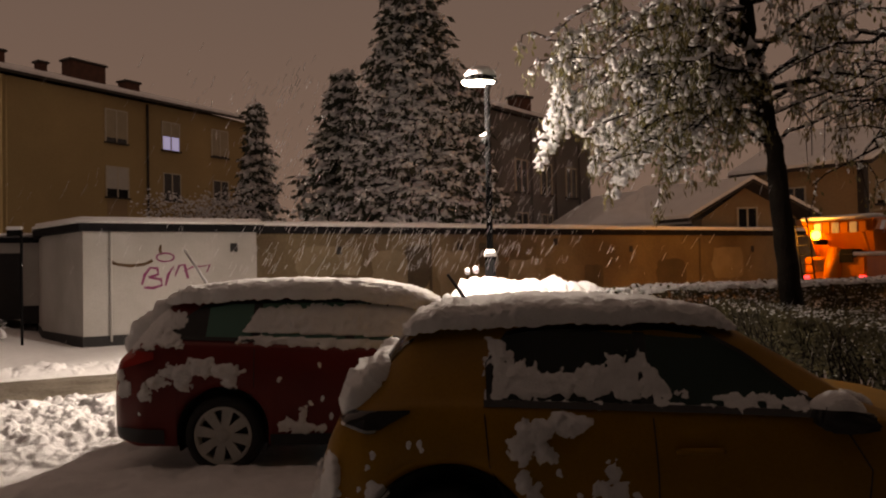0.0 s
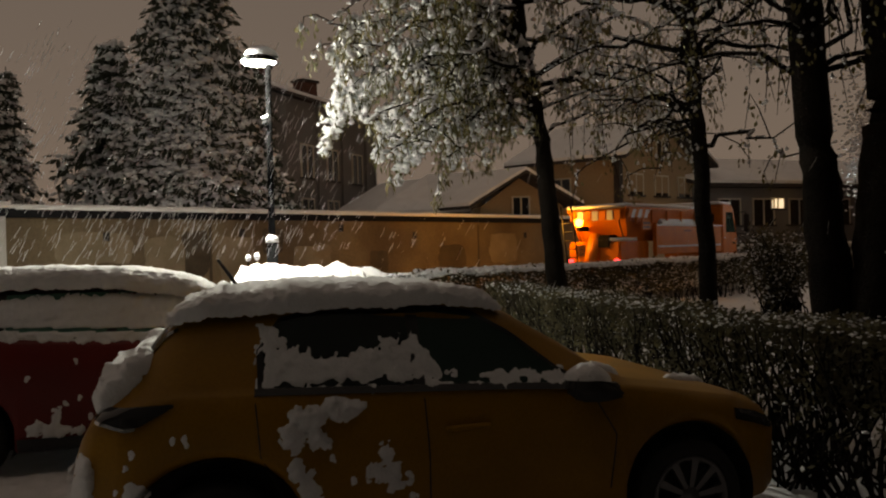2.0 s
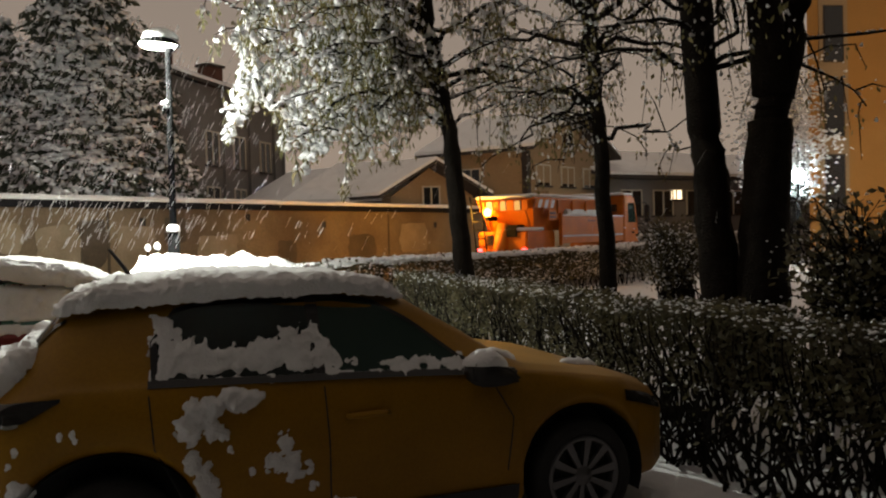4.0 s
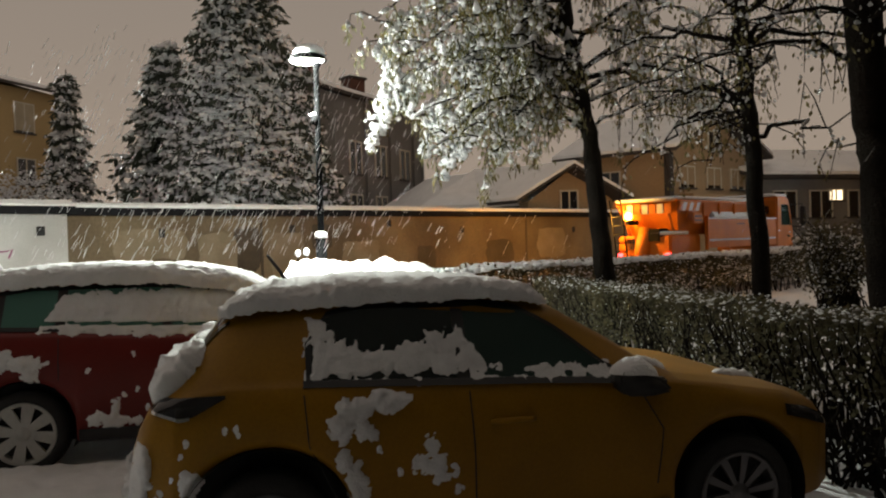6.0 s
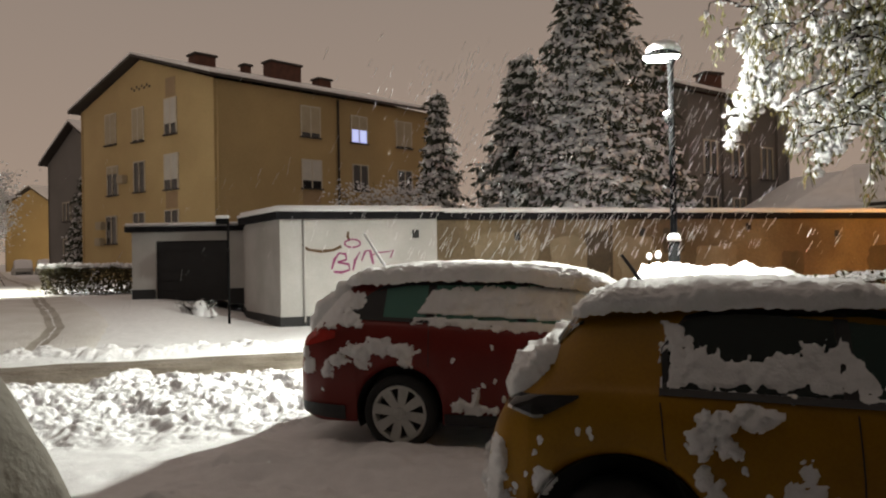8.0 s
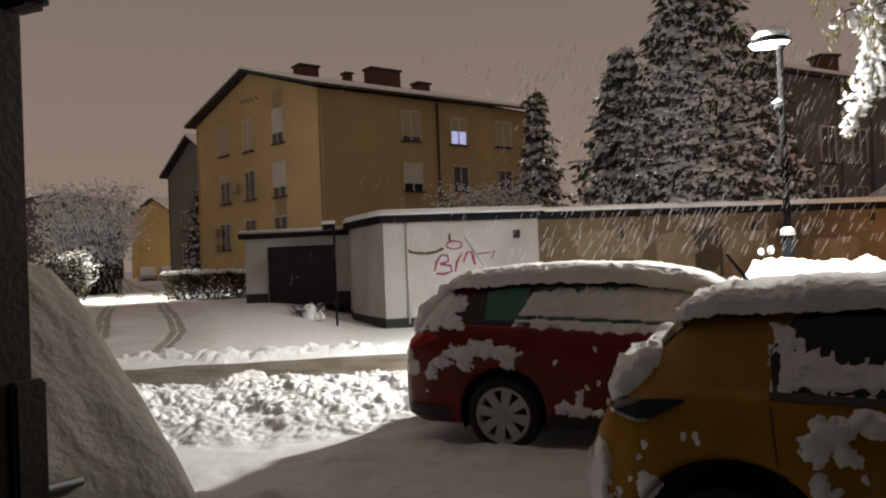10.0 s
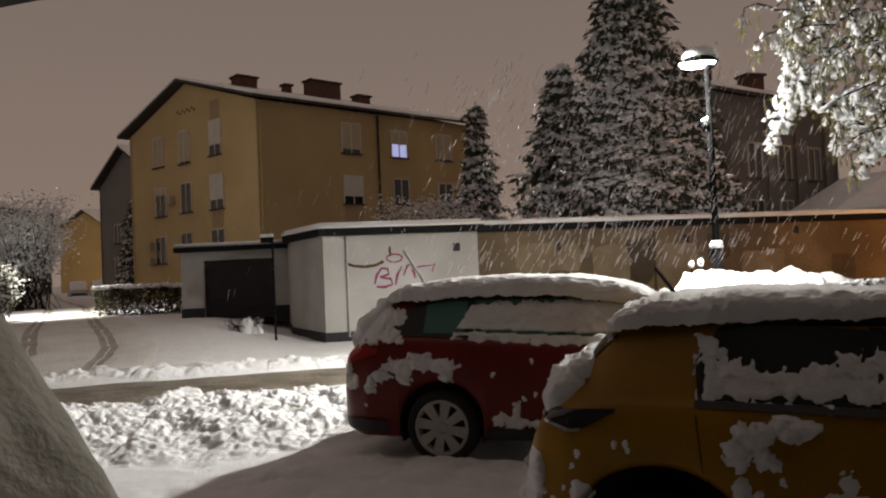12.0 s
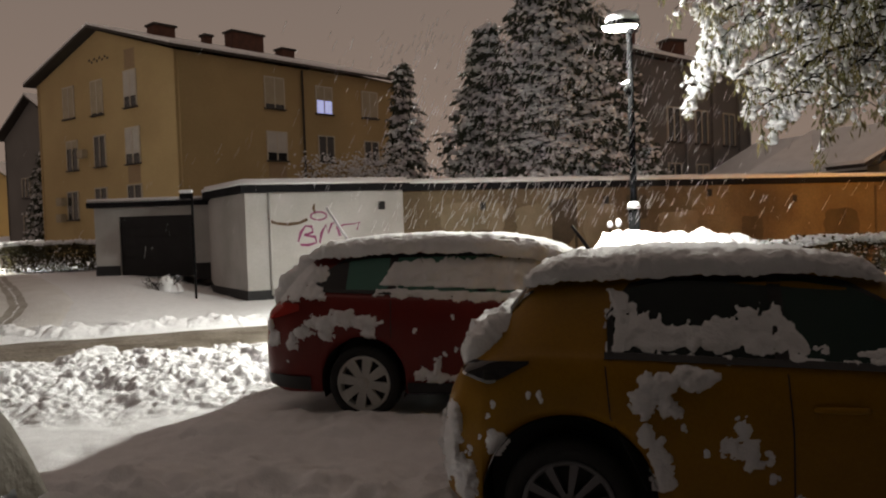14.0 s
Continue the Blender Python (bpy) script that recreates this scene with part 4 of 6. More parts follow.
def tail_heap(car, low, high, half, thick, seed):
    """A lumpy heap of snow lying on the sloping tailgate between two (x, z) points."""
    nx, na = 70, 90
    v, f = [], []
    dx, dz = high[0] - low[0], high[1] - low[1]
    ln = math.hypot(dx, dz)
    ox, oz = -dz / ln, dx / ln
    for i in range(nx + 1):
        q = i / nx
        s = max(0.0, 1 - abs(2 * q - 1) ** 3.5) ** 0.5
        h = half * (0.88 + 0.12 * s) * (1 - 0.14 * q)
        for k in range(na + 1):
            a = math.pi * (-0.06 + 1.12 * k / na)
            ca, sa = math.cos(a), math.sin(a)
            y = -h * math.copysign(abs(ca) ** 0.3, ca)
            x, z = low[0] + dx * q, low[1] + dz * q
            n1 = noise.noise((q * 3.5, y * 6, seed)) * 0.055 + noise.noise((q * 7, y * 13, seed + 2)) * 0.03 + noise.noise((q * 16, y * 30, seed + 4)) * 0.012
            d = (thick * (0.75 + 0.4 * (1 - q)) + 0.04) * s * math.copysign(abs(sa) ** 0.45, sa) - 0.04 + n1 * s
            v.append((x + ox * d, y * (1 + 0.5 * n1), z + oz * d))
    for i in range(nx):
        for k in range(na):
            a = i * (na + 1) + k
            f.append((a, a + 1, a + na + 2, a + na + 1))
    return v, f


def crumbs(car, parent, count, seed, x0, x1, z0, z1, clear):
    """Little bits of snow stuck to the near side, away from the wheel arches."""
    rnd = random.Random(seed)
    done = 0
    while done < count:
        x, z, r = rnd.uniform(x0, x1), rnd.uniform(z0, z1), rnd.uniform(0.009, 0.02)
        if any(math.hypot(x - hx, z - car_z) < 0.5 for hx, car_z in clear):
            continue
        done += 1
        items = [(x, z, r, r * rnd.uniform(0.7, 1.8)), (x + r * rnd.uniform(-1, 1), z - r, r * 0.8, r * 0.9)]
        v, f = car.snow_side(ellipses(items), x - 0.06, x + 0.06, z - 0.07, z + 0.06, 0.009, seed + done, 0.006, 0.35)
        raw("snow_crumb", v, f, SNOW, parent, "", True)


def ellipses(items):
    """Distance-like field of a union of ellipses (cx, cz, rx, rz)."""
    def inside(x, z):
        return max((1 - math.hypot((x - cx) / rx, (z - cz) / rz)) * min(rx, rz) for cx, cz, rx, rz in items)
    return inside


def wheel(parent, x, y, z, r, rim_r, spokes, material, side, cover=False):
    m = Matrix.Translation((x, y, z))
    w = 0.2
    v, f = lathe([(rim_r - 0.005, side * 0.03), (rim_r + 0.01, 0.0), (r - 0.04, -side * 0.005), (r - 0.012, side * 0.015), (r, side * 0.05), (r, side * (w - 0.05)), (r - 0.02, side * w), (rim_r, side * w)], 40)
    tyre = raw("wheel", [m @ Vector(p) for p in v], f, RUBBER, parent, "", True)
    v, f = lathe([(rim_r, side * 0.012), (rim_r - 0.012, side * 0.004), (rim_r - 0.03, side * 0.02), (rim_r - 0.035, side * 0.09)], 36)
    raw("rim", [m @ Vector(p) for p in v], f, material, tyre, "", True)
    v, f = lathe([(rim_r - 0.02, side * 0.085), (0.0, side * 0.085)], 24)
    raw("brake_disc", [m @ Vector(p) for p in v], f, BLACK, tyre)
    v, f = lathe([(0.06, side * 0.03), (0.045, side * 0.008), (0.0, side * 0.004)], 18)
    raw("hub_cap", [m @ Vector(p) for p in v], f, material, tyre, "", True)
    for k in range(spokes):
        a = 2 * math.pi * (k + 0.25) / spokes
        rot = Matrix.Rotation(a, 4, "Y")
        hw0, hw1 = (0.03, 0.046) if cover else (0.012, 0.022)
        y0, y1 = side * 0.012, side * 0.04
        pts = [(-hw0, 0.045), (hw0, 0.045), (hw1, rim_r - 0.015), (-hw1, rim_r - 0.015)]
        vs = [m @ rot @ Vector((px, y0 + side * 0.008 * (pz < 0.1), pz)) for px, pz in pts] + [m @ rot @ Vector((px, y1, pz)) for px, pz in pts]
        raw("spoke", vs, [(0, 1, 2, 3), (4, 5, 6, 7), (0, 1, 5, 4), (1, 2, 6, 5), (2, 3, 7, 6), (3, 0, 4, 7)], material, tyre)
    return tyre


def arch_liner(parent, x, y, z, r, depth, side):
    v, f = [], []
    n = 22
    for k in range(n + 1):
        a = math.pi * (-0.12 + 1.24 * k / n)
        for yy in (0.012, depth):
            v.append((x + r * math.cos(a), y + side * yy, z + r * math.sin(a)))
    for k in range(n):
        f.append((2 * k, 2 * k + 1, 2 * k + 3, 2 * k + 2))
    v.append((x, y + side * depth, z))
    for k in range(n):
        f.append((2 * k + 1, 2 * k + 3, len(v) - 1))
    return raw("wheel_arch", v, f, BLACK, parent)


# orange hatchback
Y = Car({
    "top": [(0, 0.62), (0.04, 0.80), (0.09, 0.92), (0.15, 1.02), (0.26, 1.12), (0.36, 1.24), (0.46, 1.36), (0.53, 1.40), (0.7, 1.43), (1.2, 1.455), (1.7, 1.44), (2.0, 1.405), (2.2, 1.34), (2.45, 1.18), (2.7, 1.0), (2.8, 0.96), (3.0, 0.93), (3.4, 0.86), (3.65, 0.78), (3.82, 0.66), (3.9, 0.5)],
    "belt": [(0, 0.6), (0.04, 0.77), (0.09, 0.89), (0.16, 0.97), (0.26, 1.0), (0.5, 1.04), (0.9, 1.03), (1.7, 1.0), (2.4, 0.97), (2.75, 0.935), (3.0, 0.9), (3.4, 0.83), (3.65, 0.74), (3.82, 0.62), (3.9, 0.47)],
    "belly": [(0, 0.55), (0.03, 0.68), (0.1, 0.78), (0.25, 0.845), (0.6, 0.88), (1.2, 0.875), (2.2, 0.875), (3.1, 0.885), (3.4, 0.86), (3.65, 0.76), (3.82, 0.6), (3.9, 0.4)],
    "roof_w": [(0, 0.45), (0.22, 0.60), (0.46, 0.60), (0.62, 0.615), (1.7, 0.62), (2.2, 0.64), (2.7, 0.70), (3.0, 0.72), (3.4, 0.68), (3.65, 0.56), (3.9, 0.3)],
}, (0.655, 3.1), 0.33, (0.42, 0.39), 0.24)
hatch = thing("hatchback", "orange hatchback with snow on roof, rear window and doors", "car", Matrix.Translation((-0.69, 4.83, 0)))
v, f = Y.body(3.9)
body = raw("body", v, f, YELLOW_PAINT, hatch, "orange painted bodywork", True)
GL, GH = [(0.87, 1.05), (2.0, 1.0), (2.42, 0.975)], [(0.87, 1.20), (0.95, 1.335), (1.1, 1.37), (1.75, 1.37), (1.95, 1.335), (2.15, 1.22), (2.42, 1.0)]
for name, x0, x1, mm in (("rear_door_window", 0.88, 1.60, GLASS), ("front_door_window", 1.66, 2.41, GREEN_GLASS)):
    v, f = Y.strip(GL, GH, x0, x1, 0.008)
    raw(name, v, f, mm, body, "", True)
v, f = Y.strip([(x, z - 0.03) for x, z in GL], GL, 0.84, 2.44, 0.011, 30, 1)
raw("window_trim", v, f, BLACK, body, "", True)
v, f = Y.strip(GL, GH, 1.60, 1.66, 0.010, 3)
raw("door_pillar", v, f, BLACK, body)
v, f = Y.strip(GH, [(x, z + 0.022) for x, z in GH], 0.86, 2.44, 0.010, 30, 1)
raw("window_trim", v, f, BLACK, body, "", True)
v, f = Y.strip([(0.855, 1.03), (0.885, 1.03)], [(0.855, 1.22), (0.885, 1.24)], 0.855, 0.885, 0.012, 2)
raw("window_trim", v, f, BLACK, body)
# door gaps, handles, sill
for xs in (((1.02, 0.40), (0.86, 0.75), (0.84, 1.02)), ((1.66, 0.30), (1.66, 0.7), (1.645, 0.99)), ((2.62, 0.42), (2.66, 0.7), (2.52, 0.95))):
    pts = []
    for i in range(len(xs) - 1):
        for k in range(7):
            x, z = xs[i][0] + (xs[i + 1][0] - xs[i][0]) * k / 6, xs[i][1] + (xs[i + 1][1] - xs[i][1]) * k / 6
            pts.append((x, -(Y.side(x, z) - 0.001), z))
    tube("door_gap", pts, [0.0045] * len(pts), BLACK, body, 5)
for hx, hz in ((1.86, 0.80),):
    pts = [(hx - 0.11, -(Y.side(hx, hz) + 0.004), hz), (hx - 0.08, -(Y.side(hx, hz) + 0.03), hz + 0.006), (hx + 0.08, -(Y.side(hx, hz) + 0.03), hz + 0.006), (hx + 0.11, -(Y.side(hx, hz) + 0.004), hz)]
    tube("door_handle", pts, [0.012, 0.015, 0.015, 0.012], YELLOW_PAINT, body, 8)
v, f = Y.strip([(0.0, 0.25), (3.9, 0.25)], [(0.0, 0.34), (3.9, 0.34)], 1.06, 2.68, 0.012, 20, 2)
raw("sill_trim", v, f, BLACK, body, "", True)
vs, fs = [], []
for i in range(9):
    for k in range(13):
        x, y = 0.33 + 0.17 * i / 8, -0.6 + 1.2 * k / 12
        vs.append((x - 0.006, y, Y.top(x, y) + 0.006))
for i in range(8):
    for k in range(12):
        a = i * 13 + k
        fs.append((a, a + 1, a + 14, a + 13))
raw("rear_window", vs, fs, GLASS, body, "", True)
# tail lamp: dark lens with a bright lower strip
v, f = Y.strip([(0.10, 0.955), (0.28, 0.905), (0.33, 0.915), (0.49, 1.0)], [(0.10, 0.985), (0.2, 1.0), (0.49, 1.012)], 0.10, 0.485, 0.012, 16, 4)
raw("tail_light", v, f, TAIL_DARK, body, "smoked tail lamp", True)
v, f = Y.strip([(0.10, 0.948), (0.28, 0.897), (0.32, 0.905)], [(0.10, 0.962), (0.28, 0.913), (0.32, 0.92)], 0.10, 0.32, 0.017, 10, 1)
raw("tail_light_strip", v, f, CHROME, body, "", True)
# door mirror
bm = bmesh.new()
prof = [(2.335, 0.945), (2.35, 1.03), (2.47, 1.035), (2.58, 0.985), (2.63, 0.925), (2.5, 0.905), (2.38, 0.915)]
ring_a, ring_b = [bm.verts.new((x, -1.06, z)) for x, z in prof], [bm.verts.new((x + 0.03, -0.88, z * 0.97 + 0.028)) for x, z in prof]
bm.faces.new(ring_a)
bm.faces.new(ring_b)
for i in range(len(prof)):
    j = (i + 1) % len(prof)
    bm.faces.new((ring_a[i], ring_a[j], ring_b[j], ring_b[i]))
bmesh.ops.bevel(bm, geom=list(bm.edges), offset=0.018, segments=3, affect="EDGES")
box(bm, 2.46, 2.68, -0.90, -0.83, 0.925, 0.965, 0.012)
mir = part("door_mirror", bm, BLACK, hatch, "black door mirror", True)
v, f = dome(0, 0.125, 0, 0.075)
raw("mirror_snow", [(x * 0.98 + 2.455 + 0.01 * noise.noise((x * 30, y * 30, 2)), y * 0.95 - 0.975, z * (1 + 0.25 * noise.noise((x * 18, y * 18, 5))) + 1.018 - 0.22 * max(0, x - 0.02)) for x, y, z in v], f, SNOW, mir, "heap of snow", True)
# headlight at the front corner
v, f = Y.strip([(3.38, 0.715), (3.55, 0.665), (3.74, 0.60)], [(3.38, 0.775), (3.55, 0.735), (3.74, 0.655)], 3.38, 3.74, 0.01, 14, 3)
raw("headlight", v, f, TAIL_DARK, body, "clear headlamp, unlit", True)
for s, yy in ((1, -0.87), (-1, 0.87)):
    for hx, ar in zip(Y.hubs, Y.arch):
        wheel(hatch, hx, yy, 0.315, 0.315, 0.225, 10, ALLOY, s)
        arch_liner(hatch, hx, yy, 0.33, ar - 0.005, 0.34, s)
part("underbody", boxm(0.3, 3.6, -0.52, 0.52, 0.22, 0.5, 0.04), BLACK, hatch)
# snow on it
v, f = snow_loaf(Y, 0.435, 2.14, 0.665, 0.068, 4.0)
raw("roof_snow", v, f, SNOW, hatch, "thick snow on the roof", True)
v, f = tail_heap(Y, (0.115, 0.985), (0.37, 1.235), 0.755, 0.066, 9.0)
raw("tailgate_snow", v, f, SNOW, hatch, "snow heaped on the tailgate", True)
for bx, by, br in ((2.73, -0.60, 0.085), (2.80, -0.50, 0.06), (3.22, -0.52, 0.07), (3.31, -0.47, 0.085), (3.40, -0.44, 0.06)):
    v, f = dome(0, br, 0, 0.035)
    raw("bonnet_snow", [(x + bx, y * 0.8 + by, Y.top(x + bx, y * 0.8 + by) - 0.004 + z * (1 + 0.6 * noise.noise((x * 40, y * 40, bx)))) for x, y, z in v], f, SNOW, hatch, "", True)


def rear_glass_snow(x, z):
    lo = 1.135 - 0.052 * x
    hi = 1.215 + 0.03 * math.sin(x * 9) if x < 1.50 else (1.20 + (x - 1.5) * 0.75 if x < 1.62 else (1.29 - (x - 1.62) * 1.5 if x < 1.76 else 1.08 - (x - 1.76) * 0.05))
    if x < 1.06:
        hi = 1.335 - (x - 0.85) * 0.5
    mottle = 0.05 * noise.noise((x * 24, z * 24, 1.5)) + 0.04 * noise.noise((x * 52, z * 52, 2.5))
    return min(z - lo + 0.05, hi - z, x - 0.86, 2.42 - x, 0.05) + mottle * smooth(1.06, 1.20, z)


v, f = Y.snow_side(rear_glass_snow, 0.80, 2.46, 0.97, 1.40, 0.022, 2.0, 0.010)
raw("window_snow", v, f, SNOW, hatch, "snow stuck to the side windows", True)
for seed, th, items in ((5.0, 0.052, [(1.22, 0.925, 0.10, 0.055), (1.10, 0.895, 0.11, 0.06), (1.01, 0.83, 0.09, 0.07), (1.12, 0.82, 0.05, 0.06)]), (7.0, 0.028, [(1.02, 0.67, 0.04, 0.05), (1.08, 0.57, 0.05, 0.09), (1.10, 0.45, 0.05, 0.07)]),
                        (9.0, 0.025, [(1.43, 0.615, 0.085, 0.045), (1.44, 0.69, 0.025, 0.05), (1.50, 0.55, 0.05, 0.03)]), (11.0, 0.05, [(0.05, 0.52, 0.07, 0.20), (0.13, 0.42, 0.08, 0.12), (0.09, 0.68, 0.06, 0.1)]), (12.0, 0.02, [(0.66, 0.77, 0.03, 0.05), (0.3, 0.62, 0.05, 0.06)]),
                        (13.0, 0.02, [(1.42, 0.94, 0.05, 0.02), (1.70, 0.37, 0.06, 0.05)])):
    xa, xb = min(c[0] - c[2] for c in items) - 0.06, max(c[0] + c[2] for c in items) + 0.06
    za, zb = min(c[1] - c[3] for c in items) - 0.06, max(c[1] + c[3] for c in items) + 0.06
    v, f = Y.snow_side(ellipses(items), xa, xb, za, zb, th, seed, 0.011, 1.25)
    raw("snow_patch", v, f, SNOW, hatch, "", True)
crumbs(Y, hatch, 7, 61, 0.12, 1.0, 0.40, 0.88, [(hx, 0.33) for hx in Y.hubs])
crumbs(Y, hatch, 6, 62, 1.15, 1.6, 0.4, 0.96, [(hx, 0.33) for hx in Y.hubs])
tube("aerial", [(0.80, -0.05, 1.45), (0.74, -0.06, 1.55), (0.67, -0.07, 1.65)], [0.012, 0.011, 0.008], BLACK, hatch, 8)

# red estate car
R = Car({
    "top": [(0, 0.62), (0.03, 0.9), (0.08, 1.02), (0.2, 1.15), (0.35, 1.33), (0.48, 1.44), (0.6, 1.47), (1.2, 1.50), (2.0, 1.475), (2.5, 1.405), (2.8, 1.31), (3.3, 1.06), (3.5, 0.99), (4.0, 0.92), (4.3, 0.82), (4.5, 0.66), (4.58, 0.5)],
    "belt": [(0, 0.6), (0.03, 0.86), (0.08, 0.96), (0.25, 1.06), (0.5, 1.10), (1.0, 1.08), (2.0, 1.02), (3.0, 0.98), (3.5, 0.95), (4.0, 0.89), (4.3, 0.78), (4.5, 0.62), (4.58, 0.47)],
    "belly": [(0, 0.6), (0.03, 0.72), (0.1, 0.8), (0.3, 0.86), (0.8, 0.89), (3.8, 0.89), (4.2, 0.82), (4.45, 0.62), (4.58, 0.4)],
    "roof_w": [(0, 0.5), (0.2, 0.62), (0.5, 0.62), (2.5, 0.63), (3.0, 0.66), (3.5, 0.72), (4.0, 0.7), (4.58, 0.32)],
}, (0.96, 3.63), 0.36, (0.375, 0.375), 0.26)
estate = thing("estate_car", "dark red estate car thickly covered in snow", "car", Matrix.Translation((-2.83, 7.32, 0.02)))
v, f = R.body(4.58)
rbody = raw("body", v, f, RED_PAINT, estate, "dark red painted bodywork", True)
RL, RH = [(0.55, 1.15), (1.2, 1.12), (3.1, 1.02)], [(0.55, 1.22), (0.75, 1.36), (1.0, 1.395), (2.4, 1.39), (2.65, 1.33), (3.1, 1.06)]
for name, x0, x1 in (("quarter_window", 0.80, 1.18), ("rear_door_window", 1.25, 1.95), ("front_door_window", 2.02, 3.05)):
    v, f = R.strip(RL, RH, x0, x1, 0.008)
    raw(name, v, f, TEAL_GLASS, rbody, "", True)
v, f = R.strip(RH, [(x, z + 0.03) for x, z in RH], 0.6, 3.08, 0.011, 30, 1)
raw("window_trim", v, f, BLACK, rbody, "", True)
v, f = R.strip([(x, z - 0.03) for x, z in RL], RL, 0.6, 3.08, 0.011, 30, 1)
raw("window_trim", v, f, BLACK, rbody, "", True)
for x0, x1 in ((0.5, 0.81), (1.18, 1.25), (1.95, 2.02)):
    v, f = R.strip(RL, RH, x0, x1, 0.010, 4)
    raw("door_pillar", v, f, BLACK, rbody)
v, f = R.strip([(0.02, 0.86), (0.45, 0.98)], [(0.02, 0.98), (0.2, 1.04), (0.45, 1.02)], 0.02, 0.40, 0.012, 14, 3)
raw("tail_light", v, f, TAIL_RED, rbody, "red tail lamp", True)
v, f = R.strip([(0, 0.26), (4.58, 0.26)], [(0, 0.36), (4.58, 0.36)], 1.35, 3.15, 0.012, 20, 2)
raw("sill_trim", v, f, BLACK, rbody, "", True)
v, f = R.strip([(0.0, 0.32), (0.5, 0.28)], [(0.0, 0.42), (0.5, 0.40)], 0.02, 0.49, 0.012, 10, 2)
raw("bumper_trim", v, f, BLACK, rbody, "", True)
pts = [(1.22 - 0.05 * (k < 4), -(R.side(1.22, 0.34 + 0.1 * k) - 0.001), 0.34 + 0.1 * k) for k in range(8)]
tube("door_gap", pts, [0.0045] * len(pts), BLACK, rbody, 5)
for s, yy in ((1, -0.875), (-1, 0.875)):
    for hx in R.hubs:
        wheel(estate, hx, yy, 0.345, 0.315, 0.235, 8, COVER, s, True)
        arch_liner(estate, hx, yy, 0.36, 0.37, 0.34, s)
part("underbody", boxm(0.4, 4.2, -0.52, 0.52, 0.2, 0.5, 0.04), BLACK, estate)
v, f = snow_loaf(R, 0.42, 2.72, 0.70, 0.095, 14.0)
raw("roof_snow", v, f, SNOW, estate, "thick snow on the roof", True)
v, f = R.snow_top(2.7, 3.4, 0.66, 0.08, 15.0)
raw("windscreen_snow", v, f, SNOW, estate, "", True)
v, f = R.snow_top(3.4, 4.4, 0.74, 0.11, 16.0)
raw("bonnet_snow", v, f, SNOW, estate, "", True)
v, f = tail_heap(R, (0.06, 1.0), (0.45, 1.47), 0.66, 0.10, 17.0)
raw("tailgate_snow", v, f, SNOW, estate, "snow stuck to the tailgate", True)


def red_glass_snow(x, z):
    lo, hi = 1.085 - 0.055 * (x - 1.0), 1.375
    d = min(z - lo, hi - z, x - 1.12 + (1.2 - z) * 0.5, 2.95 - x)
    if abs(z - 1.145 + (x - 1.3) * 0.05) < 0.012:
        d = -0.02
    return d


v, f = R.snow_side(red_glass_snow, 1.0, 3.0, 1.0, 1.42, 0.03, 21.0)
raw("window_snow", v, f, SNOW, estate, "snow plastered over the side windows", True)
for seed, th, items in ((22.0, 0.04, [(0.62, 0.86, 0.15, 0.07), (0.78, 0.90, 0.14, 0.07), (0.66, 0.79, 0.08, 0.07)]), (27.0, 0.035, [(0.98, 0.88, 0.13, 0.06), (1.02, 0.80, 0.05, 0.06)]), (28.0, 0.035, [(0.42, 0.78, 0.10, 0.06), (0.34, 0.70, 0.05, 0.06)]), (23.0, 0.03, [(0.32, 1.16, 0.14, 0.12), (0.45, 1.26, 0.10, 0.10), (0.2, 1.06, 0.1, 0.05), (0.56, 1.27, 0.09, 0.08), (0.50, 1.13, 0.13, 0.07)]),
                        (24.0, 0.025, [(0.12, 0.72, 0.08, 0.06), (0.08, 0.84, 0.05, 0.05)]), (25.0, 0.03, [(1.55, 0.41, 0.2, 0.05), (1.62, 0.5, 0.04, 0.06), (1.5, 0.46, 0.05, 0.04)])):
    xa, xb = min(c[0] - c[2] for c in items) - 0.06, max(c[0] + c[2] for c in items) + 0.06
    za, zb = min(c[1] - c[3] for c in items) - 0.06, max(c[1] + c[3] for c in items) + 0.06
    v, f = R.snow_side(ellipses(items), xa, xb, za, zb, th, seed, 0.012, 1.6)
    raw("snow_patch", v, f, SNOW, estate, "", True)
crumbs(R, estate, 7, 63, 0.14, 1.9, 0.42, 0.98, [(hx, 0.36) for hx in R.hubs])
tube("aerial", [(0.56, 0.0, 1.56), (0.36, 0.0, 1.87)], [0.016, 0.012], SNOW, estate, 8, "snow-caked roof aerial")

def foot_mound(label, x0, x1, y0, y1, height, seed):
    """A low uneven ridge of snow along the foot of a car."""
    v, f = [], []
    nx, ny = int((x1 - x0) / 0.03), int((y1 - y0) / 0.03)
    for j in range(ny + 1):
        for i in range(nx + 1):
            x, y = x0 + (x1 - x0) * i / nx, y0 + (y1 - y0) * j / ny
            rim = min(1.0, min(x - x0, x1 - x, y - y0, y1 - y) / 0.16)
            h = height * smooth(0, 1, rim) * (0.65 + 0.55 * noise.noise((x * 3, y * 3, seed)) + 0.3 * noise.noise((x * 9, y * 9, seed)) + 0.12 * noise.noise((x * 24, y * 24, seed)))
            v.append((x, y, ground_z(x, y) - 0.015 + h))
    for j in range(ny):
        for i in range(nx):
            a = j * (nx + 1) + i
            f.append((a, a + 1, a + nx + 2, a + nx + 1))
    ob = raw("snow_mound", v, f, SNOW, None, "", True)
    tagged(ob, label, "snow mound")


